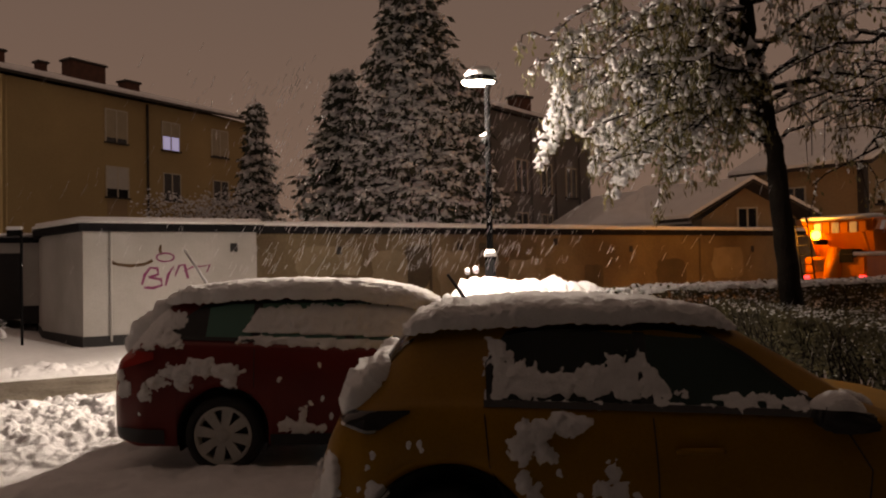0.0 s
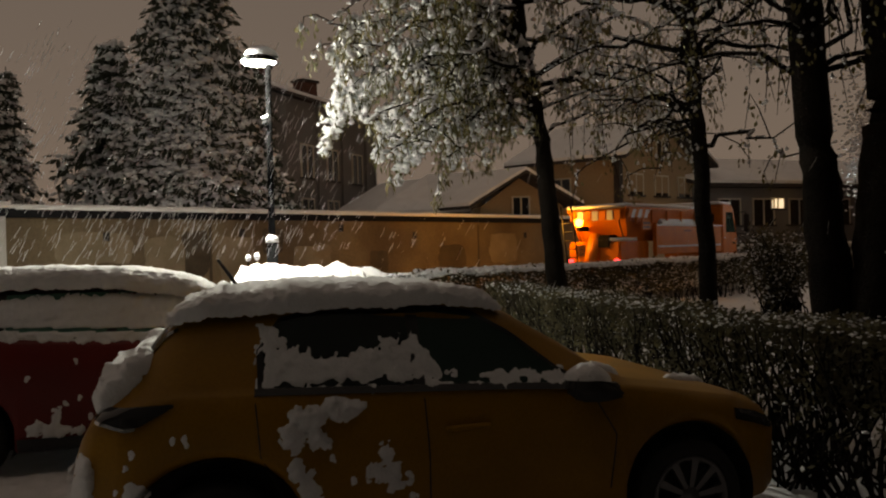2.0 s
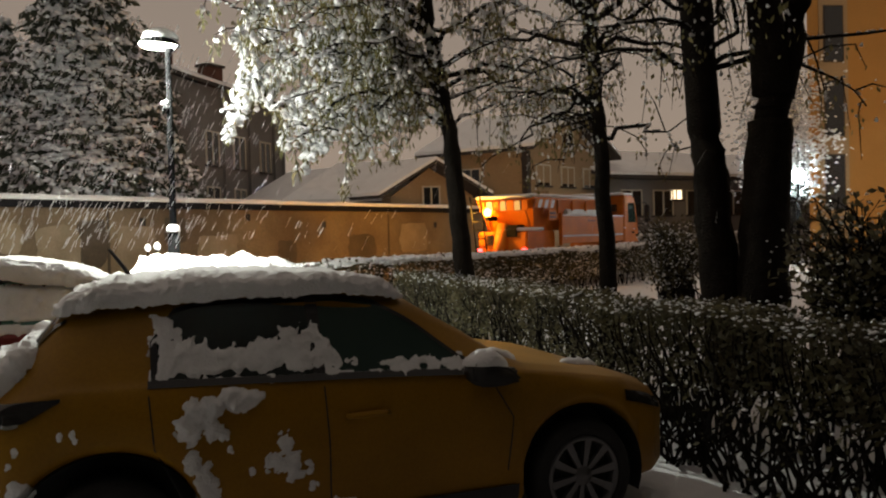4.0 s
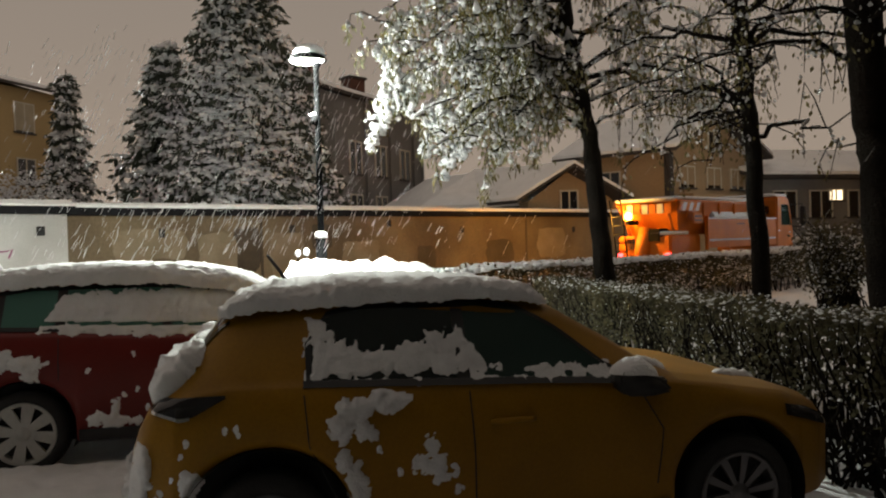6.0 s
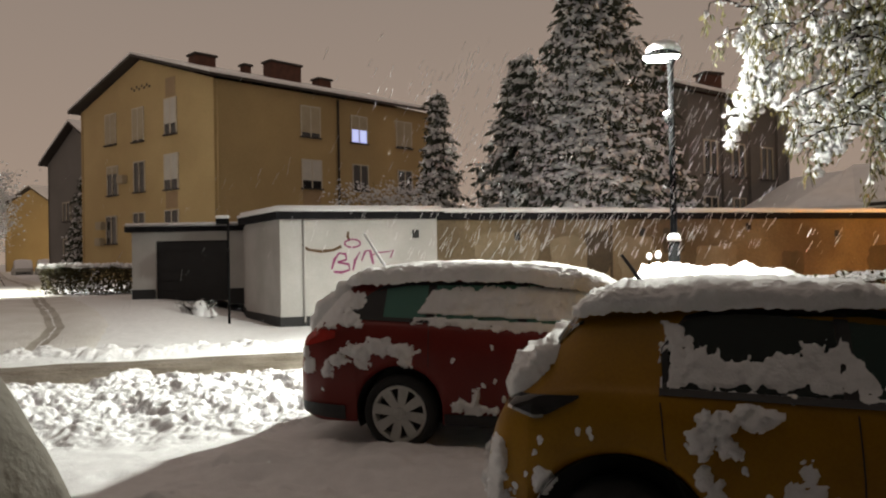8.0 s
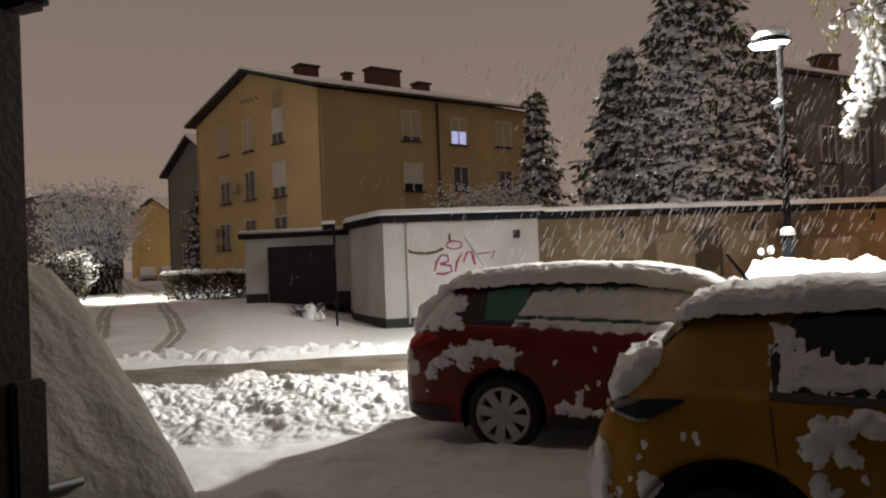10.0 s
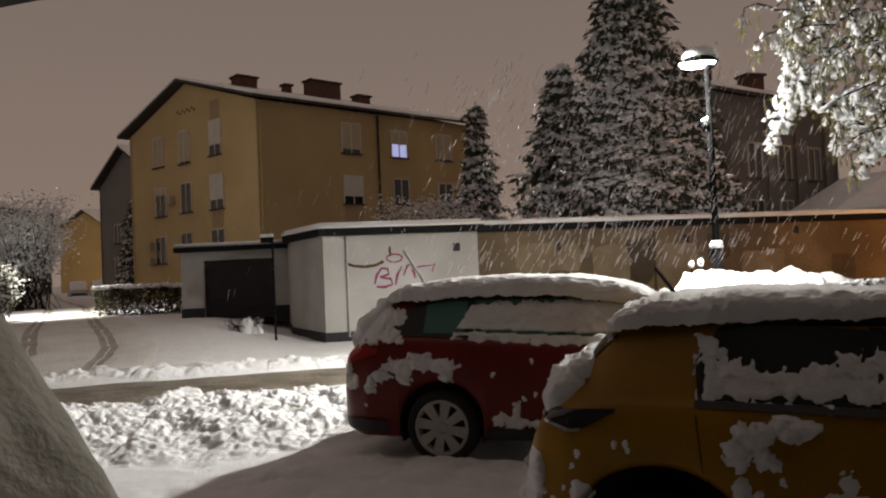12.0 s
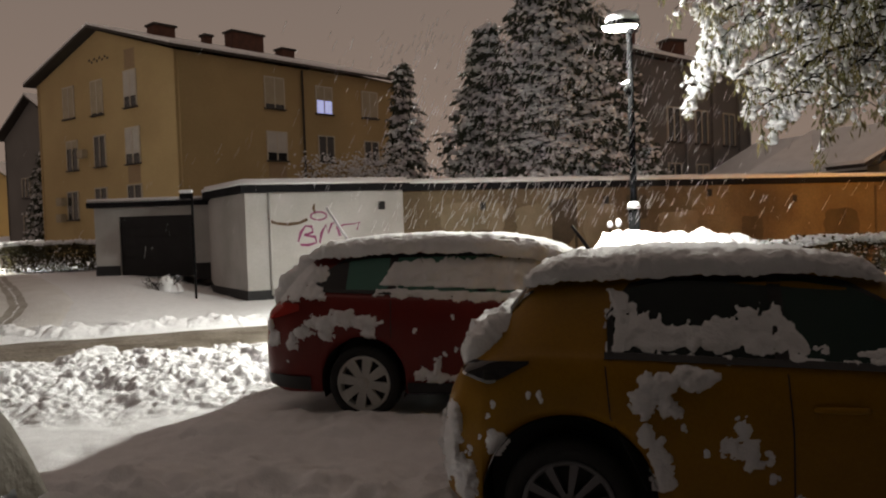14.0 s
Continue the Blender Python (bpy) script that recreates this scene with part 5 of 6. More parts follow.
foot_mound("low ridge of soft snow beside the red car", -3.3, 0.3, 5.75, 6.55, 0.085, 41)
foot_mound("trodden uneven snow between the parked cars", -3.4, -0.6, 4.3, 5.5, 0.11, 43)

# tail of a snowed-in car beside the porch
S = Car({
    "top": [(0, 0.62), (0.03, 0.95), (0.12, 1.08), (0.3, 1.34), (0.5, 1.60), (0.62, 1.70), (0.8, 1.75), (1.6, 1.78), (2.4, 1.72), (3.2, 1.2), (3.4, 1.1), (4.1, 0.98), (4.4, 0.6)],
    "belt": [(0, 0.6), (0.03, 0.9), (0.12, 1.0), (0.5, 1.1), (3.2, 1.02), (4.1, 0.9), (4.4, 0.55)],
    "belly": [(0, 0.72), (0.05, 0.84), (0.2, 0.9), (4.0, 0.9), (4.4, 0.5)],
    "roof_w": [(0, 0.7), (0.12, 0.78), (0.6, 0.74), (2.4, 0.7), (3.4, 0.74), (4.4, 0.4)],
}, (0.85, 3.5), 0.34, (0.40, 0.40), 0.26)
snowed = thing("parked_car", "dark car completely covered by a thick coat of snow", "car", Matrix.Translation((-1.46, 1.45, 0)) @ Matrix.Rotation(math.pi, 4, "Z"))
v, f = S.body(4.4)
sbody = raw("body", v, f, GREY_PAINT, snowed, "", True)
for s, yy in ((1, -0.885), (-1, 0.885)):
    for hx in S.hubs:
        wheel(snowed, hx, yy, 0.33, 0.32, 0.22, 8, COVER, s, True)
        arch_liner(snowed, hx, yy, 0.34, 0.395, 0.34, s)
part("underbody", boxm(0.4, 4.0, -0.52, 0.52, 0.2, 0.5, 0.04), BLACK, snowed)
# coat takes the darkened snow, so its shade lies in the colour
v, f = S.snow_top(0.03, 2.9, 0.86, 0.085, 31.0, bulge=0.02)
raw("roof_snow", v, f, SHADED_SNOW, snowed, "thick snow over roof and tailgate", True)
tube("wiper", [(0.075, 0.3, 1.13), (0.10, -0.1, 1.16), (0.09, -0.45, 1.14)], [0.02, 0.018, 0.014], BLACK, snowed, 6)


# ---- gritting lorry on the road ----
TRUCK_U, TRUCK_P = 20.45, 12.45
lorry = thing("gritting_lorry", "orange gritting lorry with snowy hopper and lit beacon", "lorry", ROAD_POSE @ Matrix.Translation((TRUCK_U, TRUCK_P, 0)))


def wedge(x0, x1, y0, y1, z0, z1, dx0, dx1, dy):
    """A hopper: the top is x0..x1 by y0..y1, the foot is drawn in."""
    v = [(x0 + dx0, y0 + dy, z0), (x1 - dx1, y0 + dy, z0), (x1 - dx1, y1 - dy, z0), (x0 + dx0, y1 - dy, z0), (x0, y0, z1), (x1, y0, z1), (x1, y1, z1), (x0, y1, z1)]
    return v, [(0, 1, 2, 3), (4, 5, 6, 7), (0, 1, 5, 4), (1, 2, 6, 5), (2, 3, 7, 6), (3, 0, 4, 7)]


v, f = wedge(0.65, 5.7, 0.12, 2.28, 1.75, 2.78, 0.5, 0.2, 0.25)
hopper = raw("hopper", v, f, TRUCK_PAINT, lorry, "orange grit hopper")
for x in (1.3, 2.3, 3.3, 4.3, 5.3):
    part("rib", boxm(x - 0.03, x + 0.03, 0.1, 0.16, 2.3, 2.78, 0.01), TRUCK_PAINT, hopper)
part("rim", boxm(0.6, 5.75, 0.06, 0.14, 2.74, 2.82, 0.02), TRUCK_PAINT, hopper)
bm = bmesh.new()
box(bm, 0.6, 5.76, 0.06, 2.34, 2.823, 2.93, 0.05)
part("hopper_snow", bm, SNOW, lorry, "snow on the hopper", True)
side = part("side_board", boxm(2.35, 7.15, 0.0, 0.06, 1.3, 2.22, 0.015), TRUCK_PAINT, lorry, "flat orange side board")
part("stripe", boxm(2.42, 7.08, -0.006, 0.0, 1.52, 1.58), COVER, side)
part("grip", boxm(4.2, 4.75, -0.02, 0.0, 2.04, 2.08, 0.005), BLACK, side)
part("post", boxm(2.28, 2.36, -0.02, 0.1, 1.25, 2.32, 0.01), TRUCK_PAINT, side)
part("post", boxm(7.14, 7.22, -0.02, 0.1, 1.25, 2.28, 0.01), TRUCK_PAINT, side)
part("side_snow", boxm(2.3, 7.2, -0.03, 0.1, 2.223, 2.27, 0.02), SNOW, side)
tank = part("tank", boxm(2.85, 5.4, 0.1, 0.7, 2.24, 2.46, 0.06), COVER, lorry, "pale brine tank")
# slanted red and white board at the tail
for k in range(6):
    x0 = 0.62 + k * 0.2
    bm = bmesh.new()
    lo, hi = [], []
    for yy, ring in ((0.03, lo), (0.06, hi)):
        for px, pz in ((x0, 2.48), (x0 + 0.2, 2.48), (x0 + 0.34, 2.74), (x0 + 0.14, 2.74)):
            ring.append(bm.verts.new((px, yy, pz)))
    bm.faces.new(lo)
    bm.faces.new(hi)
    for i in range(4):
        bm.faces.new((lo[i], lo[(i + 1) % 4], hi[(i + 1) % 4], hi[i]))
    part("stripe_board", bm, COVER if k % 2 else TRUCK_PAINT, lorry)
part("sign_board", boxm(1.45, 2.0, 0.0, 0.03, 2.08, 2.42, 0.01), TRUCK_PAINT, lorry)
part("text_bar", boxm(1.52, 1.93, -0.006, 0.0, 2.27, 2.34), BLACK, lorry)
part("text_bar", boxm(1.52, 1.93, -0.006, 0.0, 2.15, 2.21), BLACK, lorry)
# chute, spreader and ladder
tube("chute", [(0.75, 1.2, 1.9), (0.45, 1.2, 1.3), (0.3, 1.2, 0.7)], [0.28, 0.24, 0.2], TRUCK_PAINT, lorry, 12)
for k in range(7):
    part("tail_board", boxm(0.56, 0.6, 0.25 + k * 0.27, 0.47 + k * 0.27, 2.42, 2.72, 0.01), COVER if k % 2 else TRUCK_PAINT, lorry)
for y in (0.4, 2.0):
    tube("strut", [(0.62, y, 2.5), (1.0, y, 1.7)], [0.04, 0.04], TRUCK_PAINT, lorry, 8)
part("gearbox", boxm(0.45, 1.0, 0.55, 1.05, 1.5, 1.95, 0.06), METAL, lorry)
part("hydraulic_box", boxm(0.5, 0.95, 1.45, 1.9, 1.25, 1.7, 0.05), BLACK, lorry)
part("spreader", boxm(0.05, 0.75, 0.7, 1.7, 0.55, 0.75, 0.05), METAL, lorry)
part("rear_frame", boxm(0.5, 2.3, 0.25, 2.15, 1.0, 1.75, 0.05), TRUCK_PAINT, lorry)
part("rear_snow", boxm(0.45, 1.6, 0.2, 1.2, 1.753, 1.86, 0.05), SNOW, lorry, "snow on the tail frame", True)
for y in (1.75, 2.15):
    tube("ladder_rail", [(0.45, y, 1.0), (0.1, y, 2.9)], [0.025, 0.025], METAL, lorry, 6)
for i in range(6):
    z = 1.25 + i * 0.28
    x = 0.45 - (z - 1.0) * 0.35 / 1.9
    tube("ladder_rung", [(x, 1.75, z), (x, 2.15, z)], [0.018, 0.018], METAL, lorry, 6)
part("beacon", boxm(0.36, 0.58, 1.6, 1.82, 2.25, 2.5, 0.05), BEACON, lorry, "glowing orange beacon")
part("beacon_mount", boxm(0.40, 0.95, 1.64, 1.78, 2.1, 2.25, 0.02), METAL, lorry)
# cab
cabpts = [(7.3, 1.05), (8.55, 1.05), (8.62, 1.6), (8.55, 2.0), (8.3, 2.95), (8.15, 3.05), (7.35, 3.05), (7.3, 2.95)]
bm = bmesh.new()
lo, hi = [bm.verts.new((x, 0.02, z)) for x, z in cabpts], [bm.verts.new((x, 2.38, z)) for x, z in cabpts]
bm.faces.new(lo)
bm.faces.new(hi)
for i in range(len(cabpts)):
    j = (i + 1) % len(cabpts)
    bm.faces.new((lo[i], lo[j], hi[j], hi[i]))
bmesh.ops.bevel(bm, geom=list(bm.edges), offset=0.05, segments=2, affect="EDGES")
cab = part("cab", bm, TRUCK_PAINT, lorry, "orange driver's cab")
bm = bmesh.new()
vs = [bm.verts.new(p) for p in ((7.62, 0.008, 2.0), (8.42, 0.008, 2.0), (8.2, 0.008, 2.75), (7.62, 0.008, 2.75))]
bm.faces.new(vs)
part("side_window", bm, GREEN_GLASS, cab)
bm = bmesh.new()
vs = [bm.verts.new(p) for p in ((8.58, 0.2, 1.98), (8.58, 2.2, 1.98), (8.335, 2.2, 2.85), (8.335, 0.2, 2.85))]
bm.faces.new(vs)
part("windscreen", bm, GLASS, cab)
part("rear_window", boxm(7.1, 7.28, 0.3, 0.8, 2.4, 2.7, 0.02), GLASS, cab)
part("roof_snow", boxm(6.9, 8.3, 0.06, 2.34, 3.054, 3.14, 0.04), SNOW, cab, "snow on the cab roof", True)
tube("mirror_arm", [(8.45, 0.0, 2.75), (8.85, -0.22, 2.78), (8.9, -0.24, 2.6)], [0.02] * 3, BLACK, cab, 6)
tube("mirror_arm", [(8.5, 0.0, 1.95), (8.85, -0.22, 1.92), (8.9, -0.24, 2.05)], [0.02] * 3, BLACK, cab, 6)
part("mirror", boxm(8.84, 8.95, -0.34, -0.14, 2.0, 2.68, 0.03), BLACK, cab)
part("chassis", boxm(0.6, 8.4, 0.7, 1.7, 0.65, 0.95, 0.03), BLACK, lorry)
part("step", boxm(7.5, 8.3, 0.02, 0.3, 0.5, 1.02, 0.04), BLACK, lorry)
for x in (2.0, 3.3, 7.9):
    for s, y in ((1, 0.06), (-1, 2.34)):
        wheel(lorry, x, y, 0.5, 0.5, 0.3, 8, METAL, s, True)
part("tail_lamp", boxm(0.44, 0.5, 0.25, 0.42, 1.1, 1.2, 0.01), RED_LAMP, lorry)
part("tail_lamp", boxm(0.44, 0.5, 1.95, 2.12, 1.1, 1.2, 0.01), RED_LAMP, lorry)
beacon_place = along(TRUCK_U - 0.1, TRUCK_P + 2.2, 2.3)
lamp("beacon_light", "POINT", beacon_place, 450, (1.0, 0.40, 0.05), 0.12)

# ---- trees ----
def bent(a, b, sag, rnd, n=7, wob=0.12):
    a, b = Vector(a), Vector(b)
    out = []
    for i in range(n + 1):
        t = i / n
        p = a.lerp(b, t)
        p.z += sag * 4 * t * (1 - t)
        if 0 < i < n:
            p += Vector((rnd.uniform(-wob, wob), rnd.uniform(-wob, wob), rnd.uniform(-wob, wob) * 0.6))
        out.append(p)
    return out


def broadleaf(label, trunks, limbs, seed, twigs, leaves, snow, leaf_size=0.09, reach=0.75, group="trees in the garden", loaded=(), heavy=3.0, lump=0.035, strands=(), slim=1.0):
    """trunks: polylines with radii; limbs: (start, end, sag, radius)."""
    rnd = random.Random(seed)
    tree = thing("tree", label, "tree", None, group)
    for pts, radii in trunks:
        fine = []
        fr = []
        for i in range(len(pts) - 1):
            for k in range(6):
                t = k / 6
                p = Vector(pts[i]).lerp(Vector(pts[i + 1]), t) + Vector((rnd.uniform(-1, 1), rnd.uniform(-1, 1), 0)) * 0.02
                fine.append(p)
                fr.append((radii[i] * (1 - t) + radii[i + 1] * t) * (1 + rnd.uniform(-0.025, 0.025)))
        fine.append(Vector(pts[-1]))
        fr.append(radii[-1])
        tube("trunk", fine, fr, BARK, tree, 14)
    wood, leaf, white = Heap(), Heap(), Heap()
    for start, end, sag, r in limbs:
        pts = bent(start, end, sag, rnd, 8, 0.14)
        n = len(pts)
        bv, bf = tube_data(pts, [max(0.008, r * (1 - 0.85 * i / (n - 1))) for i in range(n)], 6)
        raw("branch", bv, bf, BARK, tree, "", True)
        for i in range(1, n):
            for q in range(6):
                p = pts[i - 1].lerp(pts[i], rnd.random())
                white.lump(p + Vector((0, 0, r * 0.5)), 1.3 * lump, 1.3 * lump, 0.7 * lump, rnd)
        for _ in range(twigs):
            t = rnd.uniform(0.25, 1.0)
            i = min(n - 2, int(t * (n - 1)))
            p = pts[i].lerp(pts[i + 1], t * (n - 1) - i)
            d = Vector((rnd.uniform(-1, 1), rnd.uniform(-1, 1), rnd.uniform(-0.5, 0.25)))
            q = p + d.normalized() * rnd.uniform(0.3, reach)
            tip = q + Vector((rnd.uniform(-0.15, 0.15), rnd.uniform(-0.15, 0.15), -rnd.uniform(0.2, 0.55)))
            line = [p, p.lerp(q, 0.55) + Vector((0, 0, 0.06)), q, tip]
            wood.tube(line, [0.012, 0.010, 0.008, 0.004], 4)
            rich = heavy if end in loaded else 1.0
            spots = [line[k].lerp(line[k + 1], rnd.random()) for k in (1, 2, 2)]
            for _ in range(leaves):
                w = rnd.choice(spots) + Vector((rnd.gauss(0, 0.055), rnd.gauss(0, 0.055), rnd.gauss(-0.02, 0.075)))
                leaf.leaf(w, leaf_size * rnd.uniform(0.7, 1.6), leaf_size * slim * rnd.uniform(0.5, 0.8), (rnd.uniform(-0.6, 0.6), rnd.uniform(-0.6, 0.6), -1), rnd)
            for _ in range(int(snow * rich)):
                w = rnd.choice(spots) + Vector((rnd.gauss(0, 0.045), rnd.gauss(0, 0.045), rnd.gauss(0.02, 0.06)))
                a = rnd.uniform(0.5, 1.25) * lump * (1.35 if rich > 1 else 1)
                white.lump(w, a, a, a * rnd.uniform(0.9, 2.2), rnd)
            for q in range(4):
                white.lump(line[0].lerp(line[2], q / 4) + Vector((0, 0, 0.008)), 0.7 * lump, 0.7 * lump, 0.4 * lump, rnd)
    for s0, s1 in strands:
        line = bent(s0, s1, 0.12, rnd, 6, 0.04)
        wood.tube(line, [0.015, 0.013, 0.011, 0.01, 0.008, 0.006, 0.004], 4)
        for k in range(190):
            t = rnd.random() * 6
            i = min(5, int(t))
            w = line[i].lerp(line[i + 1], t - i)
            sp = 0.085 * math.sin(math.pi * min(1, 0.12 + t / 7)) + 0.02
            a = rnd.uniform(0.045, 0.09)
            white.lump(w + Vector((rnd.gauss(0, sp), rnd.gauss(0, sp), rnd.gauss(0, 0.04))), a, a, a * rnd.uniform(0.7, 1.4), rnd)
            if k % 2:
                leaf.leaf(w + Vector((rnd.gauss(0, sp * 1.4), rnd.gauss(0, sp * 1.4), -0.03)), 0.1, 0.06, (rnd.uniform(-0.5, 0.5), rnd.uniform(-0.5, 0.5), -1), rnd)
    tagged(wood.make("twigwork", BARK, tree), kind="stuff")
    tagged(leaf.make("foliage", LEAVES, tree, "withered hanging foliage"), kind="stuff")
    tagged(white.make("twig_snow", SNOW, tree, "snow clinging to the twigs", True), kind="stuff")
    return tree


rnd = random.Random(11)
limbs = []
T1 = [((5.08, 12.0, -0.1), (4.98, 12.0, 1.6), (4.8, 12.0, 3.4), (4.45, 11.95, 5.2), (4.2, 11.9, 8.2)), (0.19, 0.155, 0.14, 0.11, 0.05)]
for i in range(36):
    z0 = rnd.uniform(3.3, 6.4)
    x0 = 4.8 - (z0 - 3.4) * 0.17
    side_x = rnd.choice((-1, -1, -1, 1))
    reach = rnd.uniform(1.2, 3.15) if side_x < 0 else rnd.uniform(0.8, 2.6)
    ex = x0 + side_x * reach
    floor_z = 3.75 - 0.9 * math.sin(max(0, min(1, (ex - 0.9) / 3.2)) * math.pi) if ex < 4.4 else 3.9
    ez = max(floor_z, z0 + rnd.uniform(-1.2, 0.5))
    limbs.append(((x0, 12.0, z0), (ex, 12 + rnd.uniform(-1.9, 1.7), ez), rnd.uniform(0.25, 0.6), rnd.uniform(0.03, 0.06)))
# the boughs that hang nearest the lamp
def deeper(p, k=1.13):
    return (0.1 + (p[0] - 0.1) * k, p[1] * k, 1.74 + (p[2] - 1.74) * k)


LOADED = []
for ex, ey, ez in ((1.75, 12.0, 4.0), (1.9, 11.9, 4.3), (2.5, 11.8, 3.5), (2.8, 11.7, 3.3), (2.3, 12.0, 3.9), (3.1, 11.6, 3.4)):
    LOADED.append(deeper((ex, ey, ez)))
    limbs.extend([((4.6, 12.0, 4.4), LOADED[-1], 0.7, 0.05)] * 2)
nudge(broadleaf("slender tree with drooping branches bowed under snow", [T1], limbs, 3, 9, 26, 5, 0.11, slim=0.42, loaded=LOADED, heavy=2.6, lump=0.048, strands=[(deeper(p), deeper(q)) for p, q in (((1.72, 12.0, 4.35), (1.22, 12.0, 3.18)), ((1.8, 11.95, 4.3), (1.45, 11.95, 3.6)), ((2.4, 11.8, 3.9), (2.02, 11.8, 3.05)), ((2.75, 11.75, 3.6), (2.32, 11.75, 2.72)), ((2.9, 11.7, 3.6), (2.6, 11.7, 3.0)), ((2.2, 11.9, 4.4), (1.75, 11.9, 3.75)), ((3.4, 11.7, 3.6), (3.2, 11.7, 2.95)), ((2.0, 12.1, 4.9), (1.5, 12.1, 4.2)), ((1.9, 12.0, 5.3), (1.4, 12.0, 4.6)))]), (5.0, 12.0), (5.15, 12.1), -0.5)

limbs = []
T2 = [((6.02, 9.3, -0.1), (5.95, 9.3, 2.0), (5.85, 9.3, 3.5), (5.8, 9.3, 4.8), (5.7, 9.3, 7.5)), (0.135, 0.11, 0.098, 0.085, 0.035)]
for i in range(22):
    z0 = rnd.uniform(2.9, 5.2)
    a = rnd.uniform(0, 6.28)
    reach = rnd.uniform(0.9, 2.4)
    limbs.append(((5.9 - (z0 - 3) * 0.05, 9.3, z0), (5.85 + reach * math.cos(a), 9.3 + 0.9 * reach * math.sin(a), max(2.7, z0 + rnd.uniform(-0.8, 0.7))), rnd.uniform(0.15, 0.5), rnd.uniform(0.025, 0.05)))
nudge(broadleaf("thin tree with sparse twigs and clinging snow", [T2], limbs, 5, 6, 8, 5, 0.065, lump=0.024), (5.95, 9.3), (6.12, 9.32), -1.0)

limbs = []
T3a = [((5.9, 6.85, -0.1), (5.78, 6.9, 1.5), (5.65, 6.95, 3.0), (5.6, 7.0, 4.5), (5.5, 7.0, 7.0)), (0.26, 0.2, 0.18, 0.17, 0.1)]
T3b = [((6.05, 6.6, -0.1), (6.08, 6.57, 1.2), (6.16, 6.55, 2.4), (6.2, 6.53, 3.2), (6.02, 6.55, 5.5)), (0.34, 0.26, 0.235, 0.2, 0.13)]
T3c = [((6.18, 6.53, 2.8), (6.42, 6.45, 3.7), (6.62, 6.35, 5.5)), (0.17, 0.15, 0.11)]
for i in range(12):
    a = rnd.uniform(0, 6.28)
    reach = rnd.uniform(1.0, 2.4)
    z0 = rnd.uniform(3.2, 4.8)
    limbs.append(((5.7, 6.9, z0), (5.7 + reach * math.cos(a), 6.9 + reach * math.sin(a), max(2.9, z0 + rnd.uniform(-0.7, 0.8))), 0.3, 0.035))
# unseen high limbs, added to shade the ground and the car's front
for i in range(30):
    a = rnd.uniform(0, 6.28)
    reach = rnd.uniform(1.5, 4.2)
    limbs.append(((5.6 if i % 2 else 6.3, 6.8, rnd.uniform(5.0, 6.6)), (5.3 + reach * math.cos(a), 6.0 + reach * math.sin(a), rnd.uniform(6.2, 8.5)), 0.5, 0.06))
nudge(broadleaf("old tree with two thick dark trunks", [T3a, T3b, T3c], limbs, 7, 6, 7, 4, 0.06, lump=0.022), (6.0, 6.7), (6.15, 6.69), -1.2)


def spruce(label, x, y, height, radius, seed, whorls, per, sprays, lift=0.0):
    rnd = random.Random(seed)
    tree = thing("spruce", label, "tree", Matrix.Translation((x, y, 0)), "spruces behind the wall")
    tube("trunk", [(0, 0, -0.2), (0, 0, height * 0.5), (0, 0, height)], [0.035 * radius + 0.12, 0.1, 0.02], BARK, tree, 8)
    dark, white = Heap(), Heap()
    for w in range(whorls):
        t = (w + rnd.uniform(-0.3, 0.3)) / whorls
        t = max(0.0, min(0.985, t))
        z = 1.0 + (height - 1.0) * t
        reach = radius * (1 - t) ** 0.85 + 0.12
        n = max(4, int(per * (1 - 0.6 * t)))
        for k in range(n):
            a = 2 * math.pi * (k + rnd.uniform(-0.35, 0.35)) / n + w * 0.7
            L = reach * rnd.uniform(0.72, 1.12)
            out = Vector((math.cos(a), math.sin(a), 0))
            droop = 0.42 * L
            zz = z + rnd.uniform(-0.15, 0.15)
            for s in range(sprays):
                q = (s + rnd.random()) / sprays
                q = 0.15 + 0.85 * q
                p = out * L * q + Vector((0, 0, zz - droop * q ** 1.5 + 0.12 * L * (q > 0.85) * (q - 0.85) * 6))
                wide = 0.22 * L * (1 - q) + 0.16
                for _ in range(3):
                    c = p + Vector((rnd.gauss(0, wide * 0.6), rnd.gauss(0, wide * 0.6), rnd.gauss(0, 0.06)))
                    d = out * rnd.uniform(0.2, 1.0) + Vector((rnd.uniform(-0.7, 0.7), rnd.uniform(-0.7, 0.7), rnd.uniform(-1.1, -0.1)))
                    dark.leaf(c, rnd.uniform(0.25, 0.55), rnd.uniform(0.10, 0.2), d, rnd)
                for _ in range(3):
                    b = wide * rnd.uniform(0.25, 0.6)
                    white.lump(p + out * rnd.uniform(0, 0.15) + Vector((rnd.gauss(0, wide * 0.55), rnd.gauss(0, wide * 0.55), rnd.uniform(-0.04, 0.1))), b, b, rnd.uniform(0.05, 0.13), rnd)
    tagged(dark.make("crown", NEEDLES, tree, "dark drooping needles"), kind="stuff")
    tagged(white.make("bough_snow", SNOW, tree, "pads of snow on the boughs", True), kind="stuff")
    return tree


spruce("tall spruce laden with snow behind the wall", -1.41, 27.77, 14.4, 3.4, 21, 40, 15, 9)
spruce("spruce half hidden beside a taller one", -4.28, 30.25, 9.55, 3.0, 22, 26, 13, 8)
spruce("broad young spruce with snowy boughs", 0.35, 29.28, 9.0, 2.7, 25, 24, 12, 8)
spruce("narrow dark spruce at the end of the flats", -10.59, 41.17, 10.9, 1.95, 23, 26, 10, 6)
spruce("snow-plastered conifer beside the flats", -37.6, 46.05, 7.8, 1.45, 24, 18, 9, 6)


